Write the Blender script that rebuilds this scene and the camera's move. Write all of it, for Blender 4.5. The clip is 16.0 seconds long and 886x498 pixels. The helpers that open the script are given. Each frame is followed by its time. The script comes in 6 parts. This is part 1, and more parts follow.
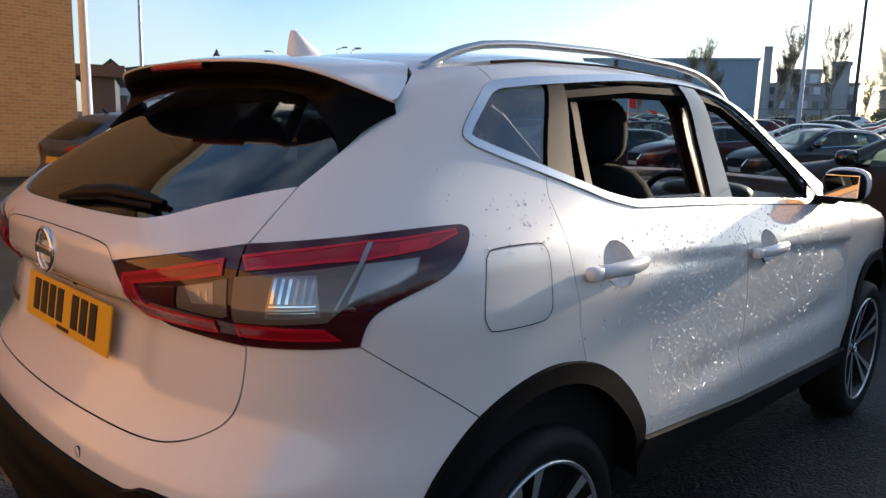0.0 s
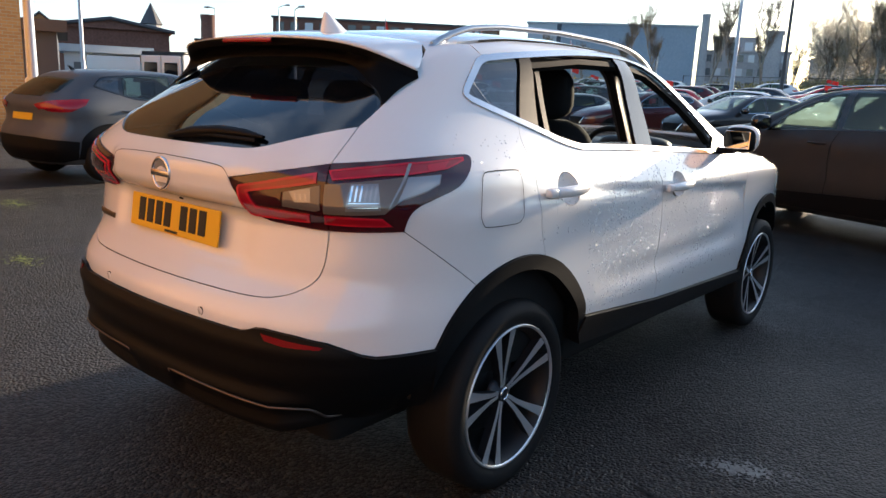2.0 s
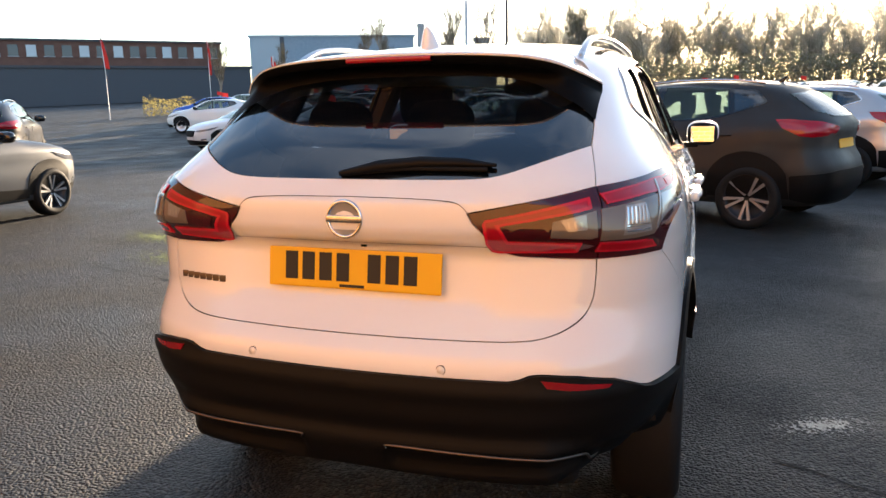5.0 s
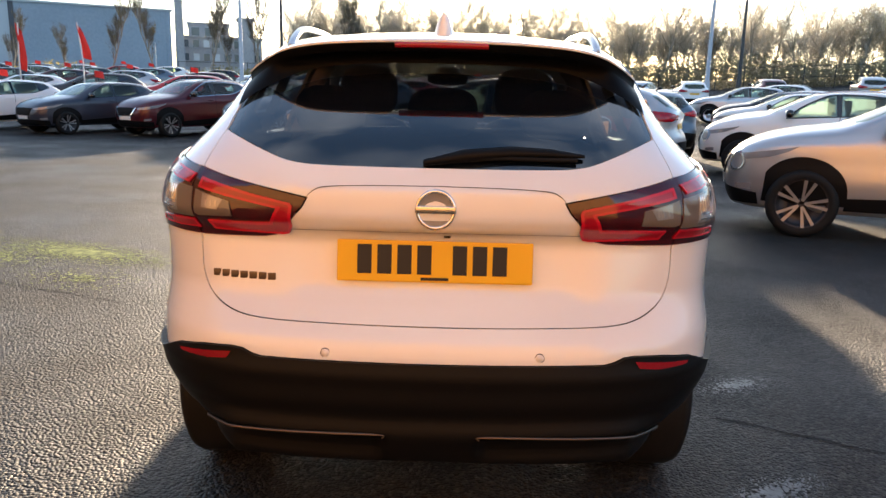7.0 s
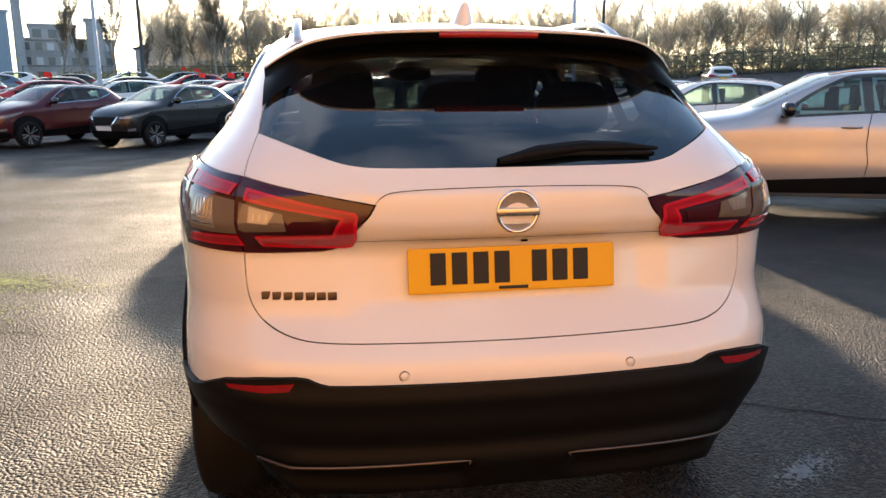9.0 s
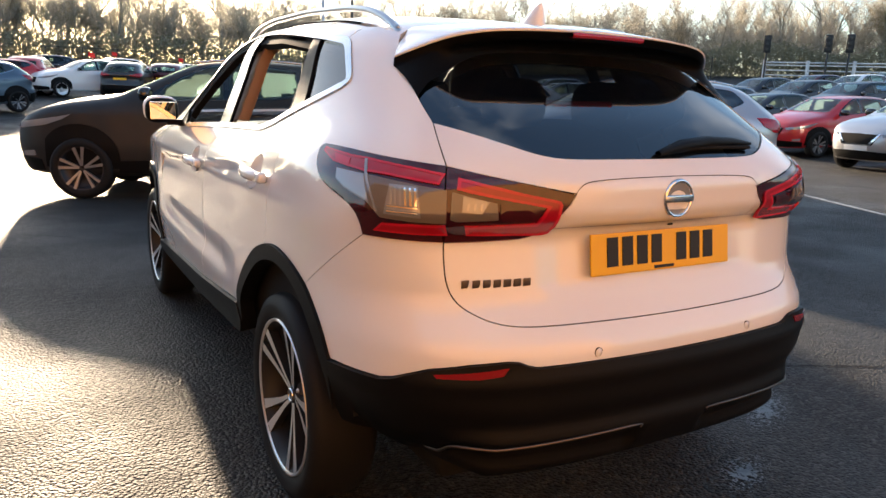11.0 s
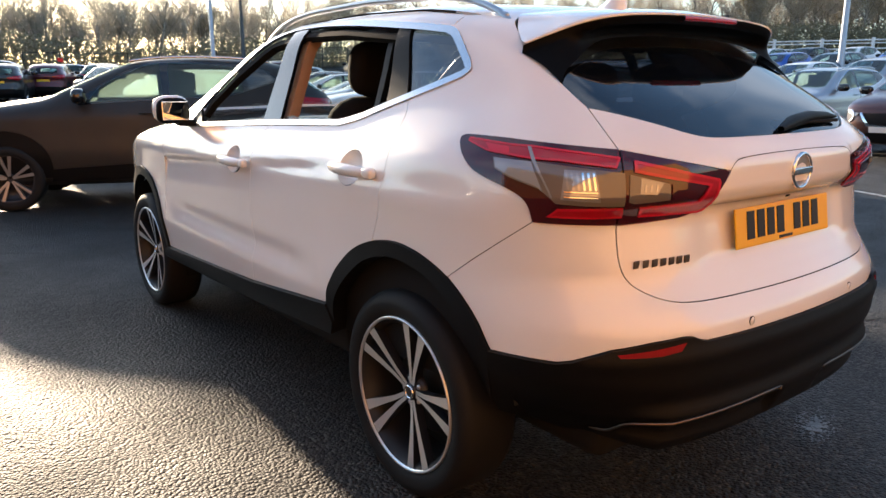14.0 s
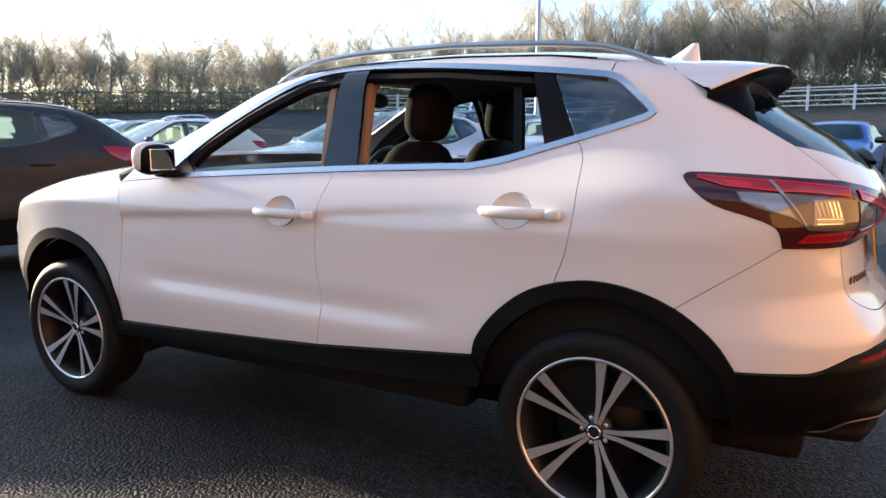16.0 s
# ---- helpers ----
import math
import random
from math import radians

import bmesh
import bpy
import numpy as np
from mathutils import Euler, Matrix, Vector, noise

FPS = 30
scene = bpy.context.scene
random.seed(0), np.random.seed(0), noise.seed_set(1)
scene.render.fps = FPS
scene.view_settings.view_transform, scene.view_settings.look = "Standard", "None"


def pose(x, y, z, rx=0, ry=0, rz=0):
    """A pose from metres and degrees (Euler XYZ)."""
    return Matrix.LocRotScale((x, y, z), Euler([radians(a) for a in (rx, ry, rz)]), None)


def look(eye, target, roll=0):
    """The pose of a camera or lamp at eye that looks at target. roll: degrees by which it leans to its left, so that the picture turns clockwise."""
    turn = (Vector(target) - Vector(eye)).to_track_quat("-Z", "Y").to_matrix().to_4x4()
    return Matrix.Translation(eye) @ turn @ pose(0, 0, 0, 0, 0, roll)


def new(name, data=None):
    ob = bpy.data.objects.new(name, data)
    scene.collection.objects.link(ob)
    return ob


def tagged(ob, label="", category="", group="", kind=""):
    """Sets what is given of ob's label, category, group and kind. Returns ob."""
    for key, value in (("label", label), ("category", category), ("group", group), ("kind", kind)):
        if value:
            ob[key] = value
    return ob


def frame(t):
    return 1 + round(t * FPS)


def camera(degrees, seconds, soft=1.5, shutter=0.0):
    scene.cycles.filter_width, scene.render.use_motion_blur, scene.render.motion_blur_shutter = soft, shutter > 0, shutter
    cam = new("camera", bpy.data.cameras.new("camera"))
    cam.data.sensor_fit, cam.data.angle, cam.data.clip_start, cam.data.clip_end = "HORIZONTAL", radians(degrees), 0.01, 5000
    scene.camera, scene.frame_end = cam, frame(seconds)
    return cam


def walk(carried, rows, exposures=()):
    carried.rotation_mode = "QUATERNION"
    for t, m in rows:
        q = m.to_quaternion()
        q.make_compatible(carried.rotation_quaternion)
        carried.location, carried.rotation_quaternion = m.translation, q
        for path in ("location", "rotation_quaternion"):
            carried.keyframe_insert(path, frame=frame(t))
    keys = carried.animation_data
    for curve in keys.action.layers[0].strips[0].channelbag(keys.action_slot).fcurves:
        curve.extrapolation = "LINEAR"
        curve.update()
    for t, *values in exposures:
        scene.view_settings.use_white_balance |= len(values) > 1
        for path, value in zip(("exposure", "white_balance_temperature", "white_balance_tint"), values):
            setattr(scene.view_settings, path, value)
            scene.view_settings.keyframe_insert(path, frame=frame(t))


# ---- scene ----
cam = camera(62.68, 16.0)
ROWS = [
    (0.0, 1.778, -1.272, 1.342, 80.54, -1.60, 44.39),
    (0.5, 1.891, -1.546, 1.340, 78.25, -2.19, 42.47),
    (1.0, 1.988, -1.778, 1.339, 77.81, -2.24, 39.96),
    (1.5, 2.093, -1.881, 1.326, 77.04, -2.57, 40.53),
    (2.0, 2.135, -1.920, 1.331, 77.82, -2.48, 40.01),
    (2.5, 2.140, -1.930, 1.331, 78.04, -2.28, 39.74),
    (3.0, 2.062, -1.970, 1.329, 78.07, -0.67, 40.21),
    (3.5, 1.812, -2.056, 1.325, 79.28, 0.25, 34.50),
    (4.0, 1.532, -2.223, 1.310, 79.57, -0.35, 28.75),
    (4.2, 1.399, -2.296, 1.323, 79.28, -0.22, 27.46),
    (6.3, 0.153, -2.522, 1.334, 78.82, -0.66, 2.47),
    (6.5, 0.077, -2.537, 1.330, 78.63, -1.47, 1.26),
    (7.0, 0.043, -2.581, 1.334, 78.04, -1.32, 0.96),
    (7.5, 0.030, -2.608, 1.333, 77.97, -1.23, 1.01),
    (8.0, 0.011, -2.618, 1.338, 77.96, -0.68, 1.87),
    (8.5, -0.140, -2.550, 1.314, 78.78, -0.58, -0.52),
    (9.0, -0.446, -2.389, 1.319, 77.96, 0.25, -9.19),
    (9.2, -0.561, -2.361, 1.326, 77.81, -0.65, -10.81),
    (11.3, -1.636, -2.037, 1.300, 78.38, -1.10, -32.90),
    (11.5, -1.718, -1.985, 1.304, 78.86, -0.43, -35.24),
    (12.0, -1.861, -1.921, 1.301, 77.93, -0.38, -38.69),
    (12.5, -1.883, -1.941, 1.300, 77.79, -0.27, -38.20),
    (13.0, -1.887, -1.951, 1.300, 78.02, -0.53, -37.95),
    (13.5, -1.914, -1.932, 1.298, 77.52, 0.04, -37.42),
    (14.0, -2.062, -1.740, 1.285, 77.21, 0.06, -37.73),
    (14.5, -2.313, -1.430, 1.294, 79.00, 1.15, -42.87),
    (15.0, -2.571, -1.195, 1.310, 79.06, 0.75, -48.93),
    (15.2, -2.674, -1.096, 1.311, 79.50, 0.35, -50.50),
    (15.5, -2.777, -0.910, 1.278, 80.29, -0.01, -53.67),
    (16.0, -2.959, -0.627, 1.263, 80.97, 0.15, -60.58),
]
walk(cam, [(t, pose(x, y, z, a, b, c)) for t, x, y, z, a, b, c in ROWS], [
    (0.0, 0.92, 6150, 10), (1.0, 1.1, 6200, 10), (2.0, 1.4, 6250, 10), (3.0, 1.62, 6350, 10), (4.0, 1.9, 6750, 10), (6.5, 1.8, 6650, 10),
    (9.0, 1.75, 6750, 10), (11.5, 1.68, 6650, 10), (13.0, 1.65, 6550, 10), (14.5, 1.75, 6350, 10), (16.0, 1.84, 6200, 10)])

# ---- light ----
SUN_ELEV, SUN_AZ = 10.4, 3.5          # degrees up, degrees from +y towards +x
world = bpy.data.worlds.new("sky")
scene.world = world
world.use_nodes = True
sky = world.node_tree.nodes.new("ShaderNodeTexSky")
sky.sky_type, sky.sun_disc = "NISHITA", False
sky.sun_elevation, sky.sun_rotation = radians(SUN_ELEV), radians(SUN_AZ)
sky.air_density, sky.dust_density, sky.ozone_density = 1.0, 0.9, 2.6
wt = world.node_tree
wco, wno, wra, wmix = wt.nodes.new("ShaderNodeTexCoord"), wt.nodes.new("ShaderNodeTexNoise"), wt.nodes.new("ShaderNodeMapRange"), wt.nodes.new("ShaderNodeMixRGB")
wno.inputs["Scale"].default_value, wno.inputs["Detail"].default_value, wno.inputs["Distortion"].default_value = 2.2, 6.0, 0.6
wra.inputs[1].default_value, wra.inputs[2].default_value, wra.inputs[4].default_value = 0.47, 0.75, 0.62
wmix.inputs[2].default_value = (4.0, 4.3, 4.8, 1)
wt.links.new(wco.outputs["Generated"], wno.inputs["Vector"])
wt.links.new(wno.outputs["Fac"], wra.inputs[0])
wt.links.new(wra.outputs[0], wmix.inputs[0])
wt.links.new(sky.outputs[0], wmix.inputs[1])
wt.links.new(wmix.outputs[0], wt.nodes["Background"].inputs[0])
world.node_tree.nodes["Background"].inputs[1].default_value = 0.13
sun_data = bpy.data.lights.new("sun", "SUN")
sun_data.energy, sun_data.angle, sun_data.color = 4.8, radians(1.6), (1.0, 0.78, 0.55)
sun = new("sun", sun_data)
sun.matrix_world = look((20 * math.sin(radians(SUN_AZ)), 20 * math.cos(radians(SUN_AZ)), 20 * math.tan(radians(SUN_ELEV))), (0, 0, 0))


# ---- materials ----
def material(name, base=(0.5, 0.5, 0.5), rough=0.5, metal=0.0, coat=0.0, spec=0.5):
    m = bpy.data.materials.new(name)
    m.use_nodes = True
    b = m.node_tree.nodes["Principled BSDF"]
    b.inputs["Base Color"].default_value = (*base, 1)
    b.inputs["Roughness"].default_value = rough
    b.inputs["Metallic"].default_value = metal
    b.inputs["Coat Weight"].default_value = coat
    b.inputs["Coat Roughness"].default_value = 0.04
    b.inputs["Specular IOR Level"].default_value = spec
    return m


def node(m, kind, **values):
    n = m.node_tree.nodes.new(kind)
    for k, v in values.items():
        n.inputs[k.replace("_", " ")].default_value = v
    return n


def join(m, a, b):
    m.node_tree.links.new(a, b)


def coords(m, scale=(1, 1, 1), space="Object"):
    tc, mp = node(m, "ShaderNodeTexCoord"), node(m, "ShaderNodeMapping")
    mp.inputs["Scale"].default_value = scale
    join(m, tc.outputs[space], mp.inputs[0])
    return mp.outputs[0]


def mottle(m, dark, light, scale, detail=4.0, low=0.35, high=0.65, space="Object", stretch=(1, 1, 1), more=None):
    """Base colour that wanders between two tones, with an optional second, finer scale."""
    at = coords(m, stretch, space)
    n = node(m, "ShaderNodeTexNoise", Scale=scale, Detail=detail, Roughness=0.6)
    join(m, at, n.inputs["Vector"])
    fac = n.outputs["Fac"]
    if more:
        n2 = node(m, "ShaderNodeTexNoise", Scale=more, Detail=3.0)
        join(m, at, n2.inputs["Vector"])
        mix = node(m, "ShaderNodeMath")
        mix.operation = "ADD"
        half = node(m, "ShaderNodeMath")
        half.operation, half.inputs[1].default_value = "MULTIPLY", 0.5
        join(m, fac, mix.inputs[0])
        join(m, n2.outputs["Fac"], mix.inputs[1])
        join(m, mix.outputs[0], half.inputs[0])
        fac = half.outputs[0]
    r = node(m, "ShaderNodeValToRGB")
    r.color_ramp.elements[0].position, r.color_ramp.elements[1].position = low, high
    r.color_ramp.elements[0].color, r.color_ramp.elements[1].color = (*dark, 1), (*light, 1)
    join(m, fac, r.inputs[0])
    b = m.node_tree.nodes["Principled BSDF"]
    join(m, r.outputs[0], b.inputs["Base Color"])
    return b, at, fac


def bumped(m, at, scale, strength, distance, detail=3.0, kind="ShaderNodeTexNoise"):
    n = node(m, kind, Scale=scale)
    if kind == "ShaderNodeTexNoise":
        n.inputs["Detail"].default_value = detail
    join(m, at, n.inputs["Vector"])
    bu = node(m, "ShaderNodeBump", Strength=strength, Distance=distance)
    join(m, n.outputs[0], bu.inputs["Height"])
    join(m, bu.outputs[0], m.node_tree.nodes["Principled BSDF"].inputs["Normal"])
    return bu


def glass(name, tint, clear, rough=0.01, face=0.05):
    """A thin pane: part of the light goes straight through, tinted, the rest is a gloss that grows towards grazing views."""
    m = bpy.data.materials.new(name)
    m.use_nodes = True
    t = m.node_tree
    t.nodes.remove(t.nodes["Principled BSDF"])
    tr, gl, di = t.nodes.new("ShaderNodeBsdfTransparent"), t.nodes.new("ShaderNodeBsdfGlossy"), t.nodes.new("ShaderNodeBsdfDiffuse")
    m1, m2, lw = t.nodes.new("ShaderNodeMixShader"), t.nodes.new("ShaderNodeMixShader"), t.nodes.new("ShaderNodeLayerWeight")
    po, ra = t.nodes.new("ShaderNodeMath"), t.nodes.new("ShaderNodeMapRange")
    lw.inputs[0].default_value = 0.5
    po.operation, po.inputs[1].default_value = "POWER", 5.0
    ra.inputs[3].default_value, ra.inputs[4].default_value = face, 1.0
    tr.inputs[0].default_value = (*tint, 1)
    di.inputs[0].default_value = (0.004, 0.005, 0.006, 1)
    gl.inputs["Roughness"].default_value = rough
    m1.inputs[0].default_value = clear
    t.links.new(lw.outputs["Facing"], po.inputs[0])
    t.links.new(po.outputs[0], ra.inputs[0])
    t.links.new(ra.outputs[0], m2.inputs[0])
    t.links.new(di.outputs[0], m1.inputs[1])
    t.links.new(tr.outputs[0], m1.inputs[2])
    t.links.new(m1.outputs[0], m2.inputs[1])
    t.links.new(gl.outputs[0], m2.inputs[2])
    t.links.new(m2.outputs[0], t.nodes["Material Output"].inputs[0])
    return m


def lacquer(name, base):
    """Lacquered paint that wanders slightly in tone."""
    m = material(name, base, 0.25, 0.0, 1.0)
    at = coords(m)
    b = m.node_tree.nodes["Principled BSDF"]
    n = node(m, "ShaderNodeTexNoise", Scale=1.7, Detail=2.0)
    join(m, at, n.inputs["Vector"])
    r = node(m, "ShaderNodeValToRGB")
    r.color_ramp.elements[0].color = (*[c * 0.93 for c in base], 1)
    r.color_ramp.elements[1].color = (*base, 1)
    join(m, n.outputs[0], r.inputs[0])
    join(m, r.outputs[0], b.inputs["Base Color"])
    return m


WHITE = lacquer("pearl_white_paint", (0.78, 0.77, 0.76))
PLASTIC = material("black_grained_plastic", (0.004, 0.004, 0.0044), 0.5, spec=0.13)
bumped(PLASTIC, coords(PLASTIC), 700.0, 0.25, 0.0006)
GLOSS_BLACK = material("gloss_black", (0.006, 0.006, 0.007), 0.08, 0, 0.5)
SATIN_BLACK = material("satin_black", (0.003, 0.003, 0.0032), 0.45, spec=0.05)
SEAM = material("panel_gap_shadow", (0.03, 0.027, 0.025), 0.9, spec=0.1)
STRIP = material("dull_satin_strip", (0.15, 0.12, 0.10), 0.42, 1.0)
WATER = glass("whitened_water_bead", (1, 1, 1), 0.68, 0.18, 0.42)
# White diffuse put into the beads stands in for sun glints.
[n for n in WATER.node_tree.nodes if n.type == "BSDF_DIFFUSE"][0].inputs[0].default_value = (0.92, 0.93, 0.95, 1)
MATT_BLACK = material("matt_black", (0.008, 0.008, 0.008), 0.85, spec=0.2)
CHROME = material("satin_chrome", (0.62, 0.63, 0.65), 0.22, 1.0)
RAIL = material("satin_rail", (0.48, 0.49, 0.51), 0.32, 1.0)
BRIGHT = material("bright_chrome", (0.85, 0.85, 0.86), 0.06, 1.0)
ALLOY = material("machined_alloy", (0.70, 0.70, 0.71), 0.28, 0.8)
ALLOY_DULL = material("dull_alloy", (0.30, 0.30, 0.31), 0.4, 0.7)
WELL_DARK = material("dark_wheel_well", (0.012, 0.012, 0.013), 0.5, 0.0, spec=0.3)
ALLOY_DARK = material("dark_alloy", (0.03, 0.03, 0.035), 0.4, 0.6)
RUBBER = material("tyre_rubber", (0.007, 0.007, 0.0073), 0.65, spec=0.22)
bumped(RUBBER, coords(RUBBER), 180.0, 0.3, 0.001)
RED_LENS = material("red_lens", (0.32, 0.003, 0.013), 0.10, 0, 0.4)
RED_DARK = material("dark_red_lens", (0.045, 0.002, 0.005), 0.06, 0, 0.4)
RED_REFLECTOR = material("dark_red_reflector", (0.20, 0.003, 0.008), 0.25, 0, 0.2)
RED_GUIDE = material("red_light_guide", (0.50, 0.005, 0.022), 0.2, 0, 0.3)
SMOKE = material("smoked_clear_lens", (0.135, 0.112, 0.095), 0.05, 0, 0.6)
LENS_BOWL = material("lamp_bowl", (0.30, 0.30, 0.30), 0.14, 0.4, 0.6)
OUTER_LENS = material("grey_clear_lens", (0.30, 0.32, 0.34), 0.07, 0.3, 0.8)
CLEAR_LENS = material("clear_lens", (0.42, 0.42, 0.42), 0.06, 0.5, 0.8)
PRIVACY = glass("privacy_glass", (0.55, 0.6, 0.66), 0.17, face=0.15)
PANE = glass("clear_glass", (0.86, 0.92, 0.9), 0.93)
SEAT = material("black_seat_cloth", (0.012, 0.012, 0.013), 0.9, spec=0.2)
bumped(SEAT, coords(SEAT), 260.0, 0.4, 0.001)
DASH = material("dark_dash_plastic", (0.02, 0.021, 0.023), 0.5)
TRIM_GREY = material("grey_headlining", (0.25, 0.24, 0.23), 0.9)
# Warm light off the brick, painted into the colour of the pillar trim.
BRICK_LIT_TRIM = material("brick_lit_pillar_trim", (0.34, 0.20, 0.12), 0.7)
YELLOW = material("yellow_reflective_plate", (0.80, 0.44, 0.01), 0.45)
WHITE_PLATE = material("white_plate", (0.8, 0.8, 0.78), 0.4)
INK = material("black_ink", (0.01, 0.01, 0.01), 0.6)
MIRROR = material("mirror_glass", (0.9, 0.9, 0.9), 0.01, 1.0)


# ---- building helpers ----
def part(name, mesh, mat, parent, label="", smooth=True):
    """Links a mesh or bmesh as one object under a thing or part."""
    if isinstance(mesh, bmesh.types.BMesh):
        bm, mesh = mesh, bpy.data.meshes.new(name)
        bm.to_mesh(mesh)
        bm.free()
    if mat and not mesh.materials:
        mesh.materials.append(mat)
    if smooth:
        mesh.shade_smooth()
    ob = new(name, mesh)
    ob.parent = parent
    return tagged(ob, label)


def thing(name, label, category, m=None, group="", kind=""):
    ob = new(name)
    if m is not None:
        ob.matrix_world = m
    return tagged(ob, label, category, group, kind)


def grid_mesh(name, pts, wrap_u=False, wrap_v=False):
    """Quads over a (rows, columns, 3) array."""
    a = np.asarray(pts, float)
    n, m = a.shape[:2]
    faces = []
    for i in range(n if wrap_u else n - 1):
        for j in range(m if wrap_v else m - 1):
            i2, j2 = (i + 1) % n, (j + 1) % m
            faces.append((i * m + j, i2 * m + j, i2 * m + j2, i * m + j2))
    me = bpy.data.meshes.new(name)
    me.from_pydata(a.reshape(-1, 3).tolist(), [], faces)
    me.update()
    return me


def lathe(profile, n=48):
    """Turns (radius, x) pairs round the x axis."""
    ang = np.linspace(0, 2 * np.pi, n, endpoint=False)
    pr = np.array(profile)
    out = np.stack([np.broadcast_to(pr[:, 1], (n, len(pr))), np.cos(ang)[:, None] * pr[:, 0], np.sin(ang)[:, None] * pr[:, 0]], 2)
    return grid_mesh("lathe", out, wrap_u=True)


def tube(path, radius, n=8, flat=1.0):
    """A bar swept along a polyline; flat squeezes its height."""
    p = np.array(path, float)
    t = np.gradient(p, axis=0)
    t /= np.linalg.norm(t, axis=1)[:, None]
    up = np.array([0.0, 0, 1])
    rings = []
    r = np.broadcast_to(np.asarray(radius, float), (len(p),))
    for a, d, rr in zip(p, t, r):
        s = np.cross(d, up)
        s = s / np.linalg.norm(s) if np.linalg.norm(s) > 1e-6 else np.array([1.0, 0, 0])
        u = np.cross(s, d)
        ang = np.linspace(0, 2 * np.pi, n, endpoint=False)
        rings.append(a + rr * (np.cos(ang)[:, None] * s + flat * np.sin(ang)[:, None] * u))
    return grid_mesh("tube", np.array(rings), wrap_v=True)


def block(x0, x1, y0, y1, z0, z1, bevel=0.0, segments=2):
    bm = bmesh.new()
    bmesh.ops.create_cube(bm, size=1)
    for v in bm.verts:
        v.co = Vector(((x0 + x1) / 2 + v.co.x * (x1 - x0), (y0 + y1) / 2 + v.co.y * (y1 - y0), (z0 + z1) / 2 + v.co.z * (z1 - z0)))
    if bevel:
        bmesh.ops.bevel(bm, geom=bm.edges[:], offset=bevel, segments=segments, profile=0.6, affect="EDGES")
    return bm


def superellipsoid(centre, half, e=3.0, n=20):
    """A soft block: a rounded solid for cushions and housings."""
    u, v = np.linspace(-np.pi / 2, np.pi / 2, n // 2 + 1), np.linspace(0, 2 * np.pi, n, endpoint=False)
    f = lambda a: np.sign(a) * np.abs(a) ** (2 / e)
    U, V = np.meshgrid(u, v, indexing="ij")
    p = np.stack([f(np.cos(U)) * f(np.cos(V)) * half[0], f(np.cos(U)) * f(np.sin(V)) * half[1], f(np.sin(U)) * half[2]], 2) + np.array(centre)
    return grid_mesh("soft", p, wrap_v=True)


def soft(v, xs, ys, h):
    """A piecewise-linear profile with its corners rounded over h."""
    v = np.asarray(v, float)
    return sum(np.interp(v + k * h, xs, ys) for k in (-1.5, -.9, -.3, .3, .9, 1.5)) / 6


class Body:
    """Bodywork as one implicit skin: width by height, rear and front by height, roofline by length."""

    def __init__(self, width, rear, roof, front, yc=1.0, zc=.6, haunch=.045, round_=6.0, crown=.14):
        self.width, self.rear, self.roof, self.front = width, rear, roof, front
        self.yc, self.zc, self.haunch, self.round_, self.crown = yc, zc, haunch, round_, crown

    def field(self, x, y, z):
        """Below 1 inside, 1 on the skin."""
        x, y, z = (np.asarray(a, float) for a in (x, y, z))
        X = soft(z, *self.width, .012) - .03 * np.clip((y - 2.2) / 1.2, 0, 1) ** 2
        X = X + self.haunch * np.exp(-((y + .2) / .45) ** 2) * np.exp(-((z - 1.12) / .09) ** 2)
        R = soft(z, *self.rear, .012) + self.crown * x * x
        Fy = soft(z, *self.front, .05) - .18 * x * x
        ay = np.where(y < self.yc, (self.yc - y) / (self.yc - R), (y - self.yc) / (Fy - self.yc))
        p = self.round_ + 2.0 * np.exp(-((z - 1.02) / np.where(z < 1.02, .28, .14)) ** 2)
        r = ((np.abs(x) / X) ** p + np.abs(ay) ** p) ** (1 / p)
        az = np.clip((z - self.zc) / (soft(y, *self.roof, .03) - .10 * x * x - self.zc), 0, None)
        return (r ** 14 + az ** 14) ** (1 / 14)

    def solve(self, at, lo, hi, steps=34):
        lo, hi = np.array(lo, float), np.array(hi, float)
        for _ in range(steps):
            mid = (lo + hi) / 2
            inside = self.field(*at(mid)) < 1
            lo, hi = np.where(inside, mid, lo), np.where(inside, hi, mid)
        return np.stack(at((lo + hi) / 2), -1)

    # projections: side (y, z), rear (x, z), top (x, y), and round the tail (angle, z) about an axis at y = AXIS
    def side(self, y, z):
        y, z = np.asarray(y, float), np.asarray(z, float)
        return self.solve(lambda k: (k, y + 0 * k, z + 0 * k), np.zeros(y.shape), np.full(y.shape, 1.2))

    def back(self, x, z):
        x, z = np.asarray(x, float), np.asarray(z, float)
        return self.solve(lambda k: (x + 0 * k, self.yc - k, z + 0 * k), np.zeros(x.shape), np.full(x.shape, 2.6))

    def top(self, x, y):
        x, y = np.asarray(x, float), np.asarray(y, float)
        return self.solve(lambda k: (x + 0 * k, y + 0 * k, self.zc + k), np.zeros(x.shape), np.full(x.shape, 1.3))

    def around(self, a, z):
        a, z = np.asarray(a, float), np.asarray(z, float)
        return self.solve(lambda k: (k * np.sin(a), AXIS - k * np.cos(a), z + 0 * k), np.zeros(a.shape), np.full(a.shape, 4.0))

    def normals(self, p):
        e, p = 1e-3, np.asarray(p)
        g = np.stack([self.field(*(p + e * d).T) - self.field(*(p - e * d).T) for d in np.eye(3)], -1)
        return g / np.maximum(np.linalg.norm(g, axis=1), 1e-9)[:, None]


AXIS = 0.5


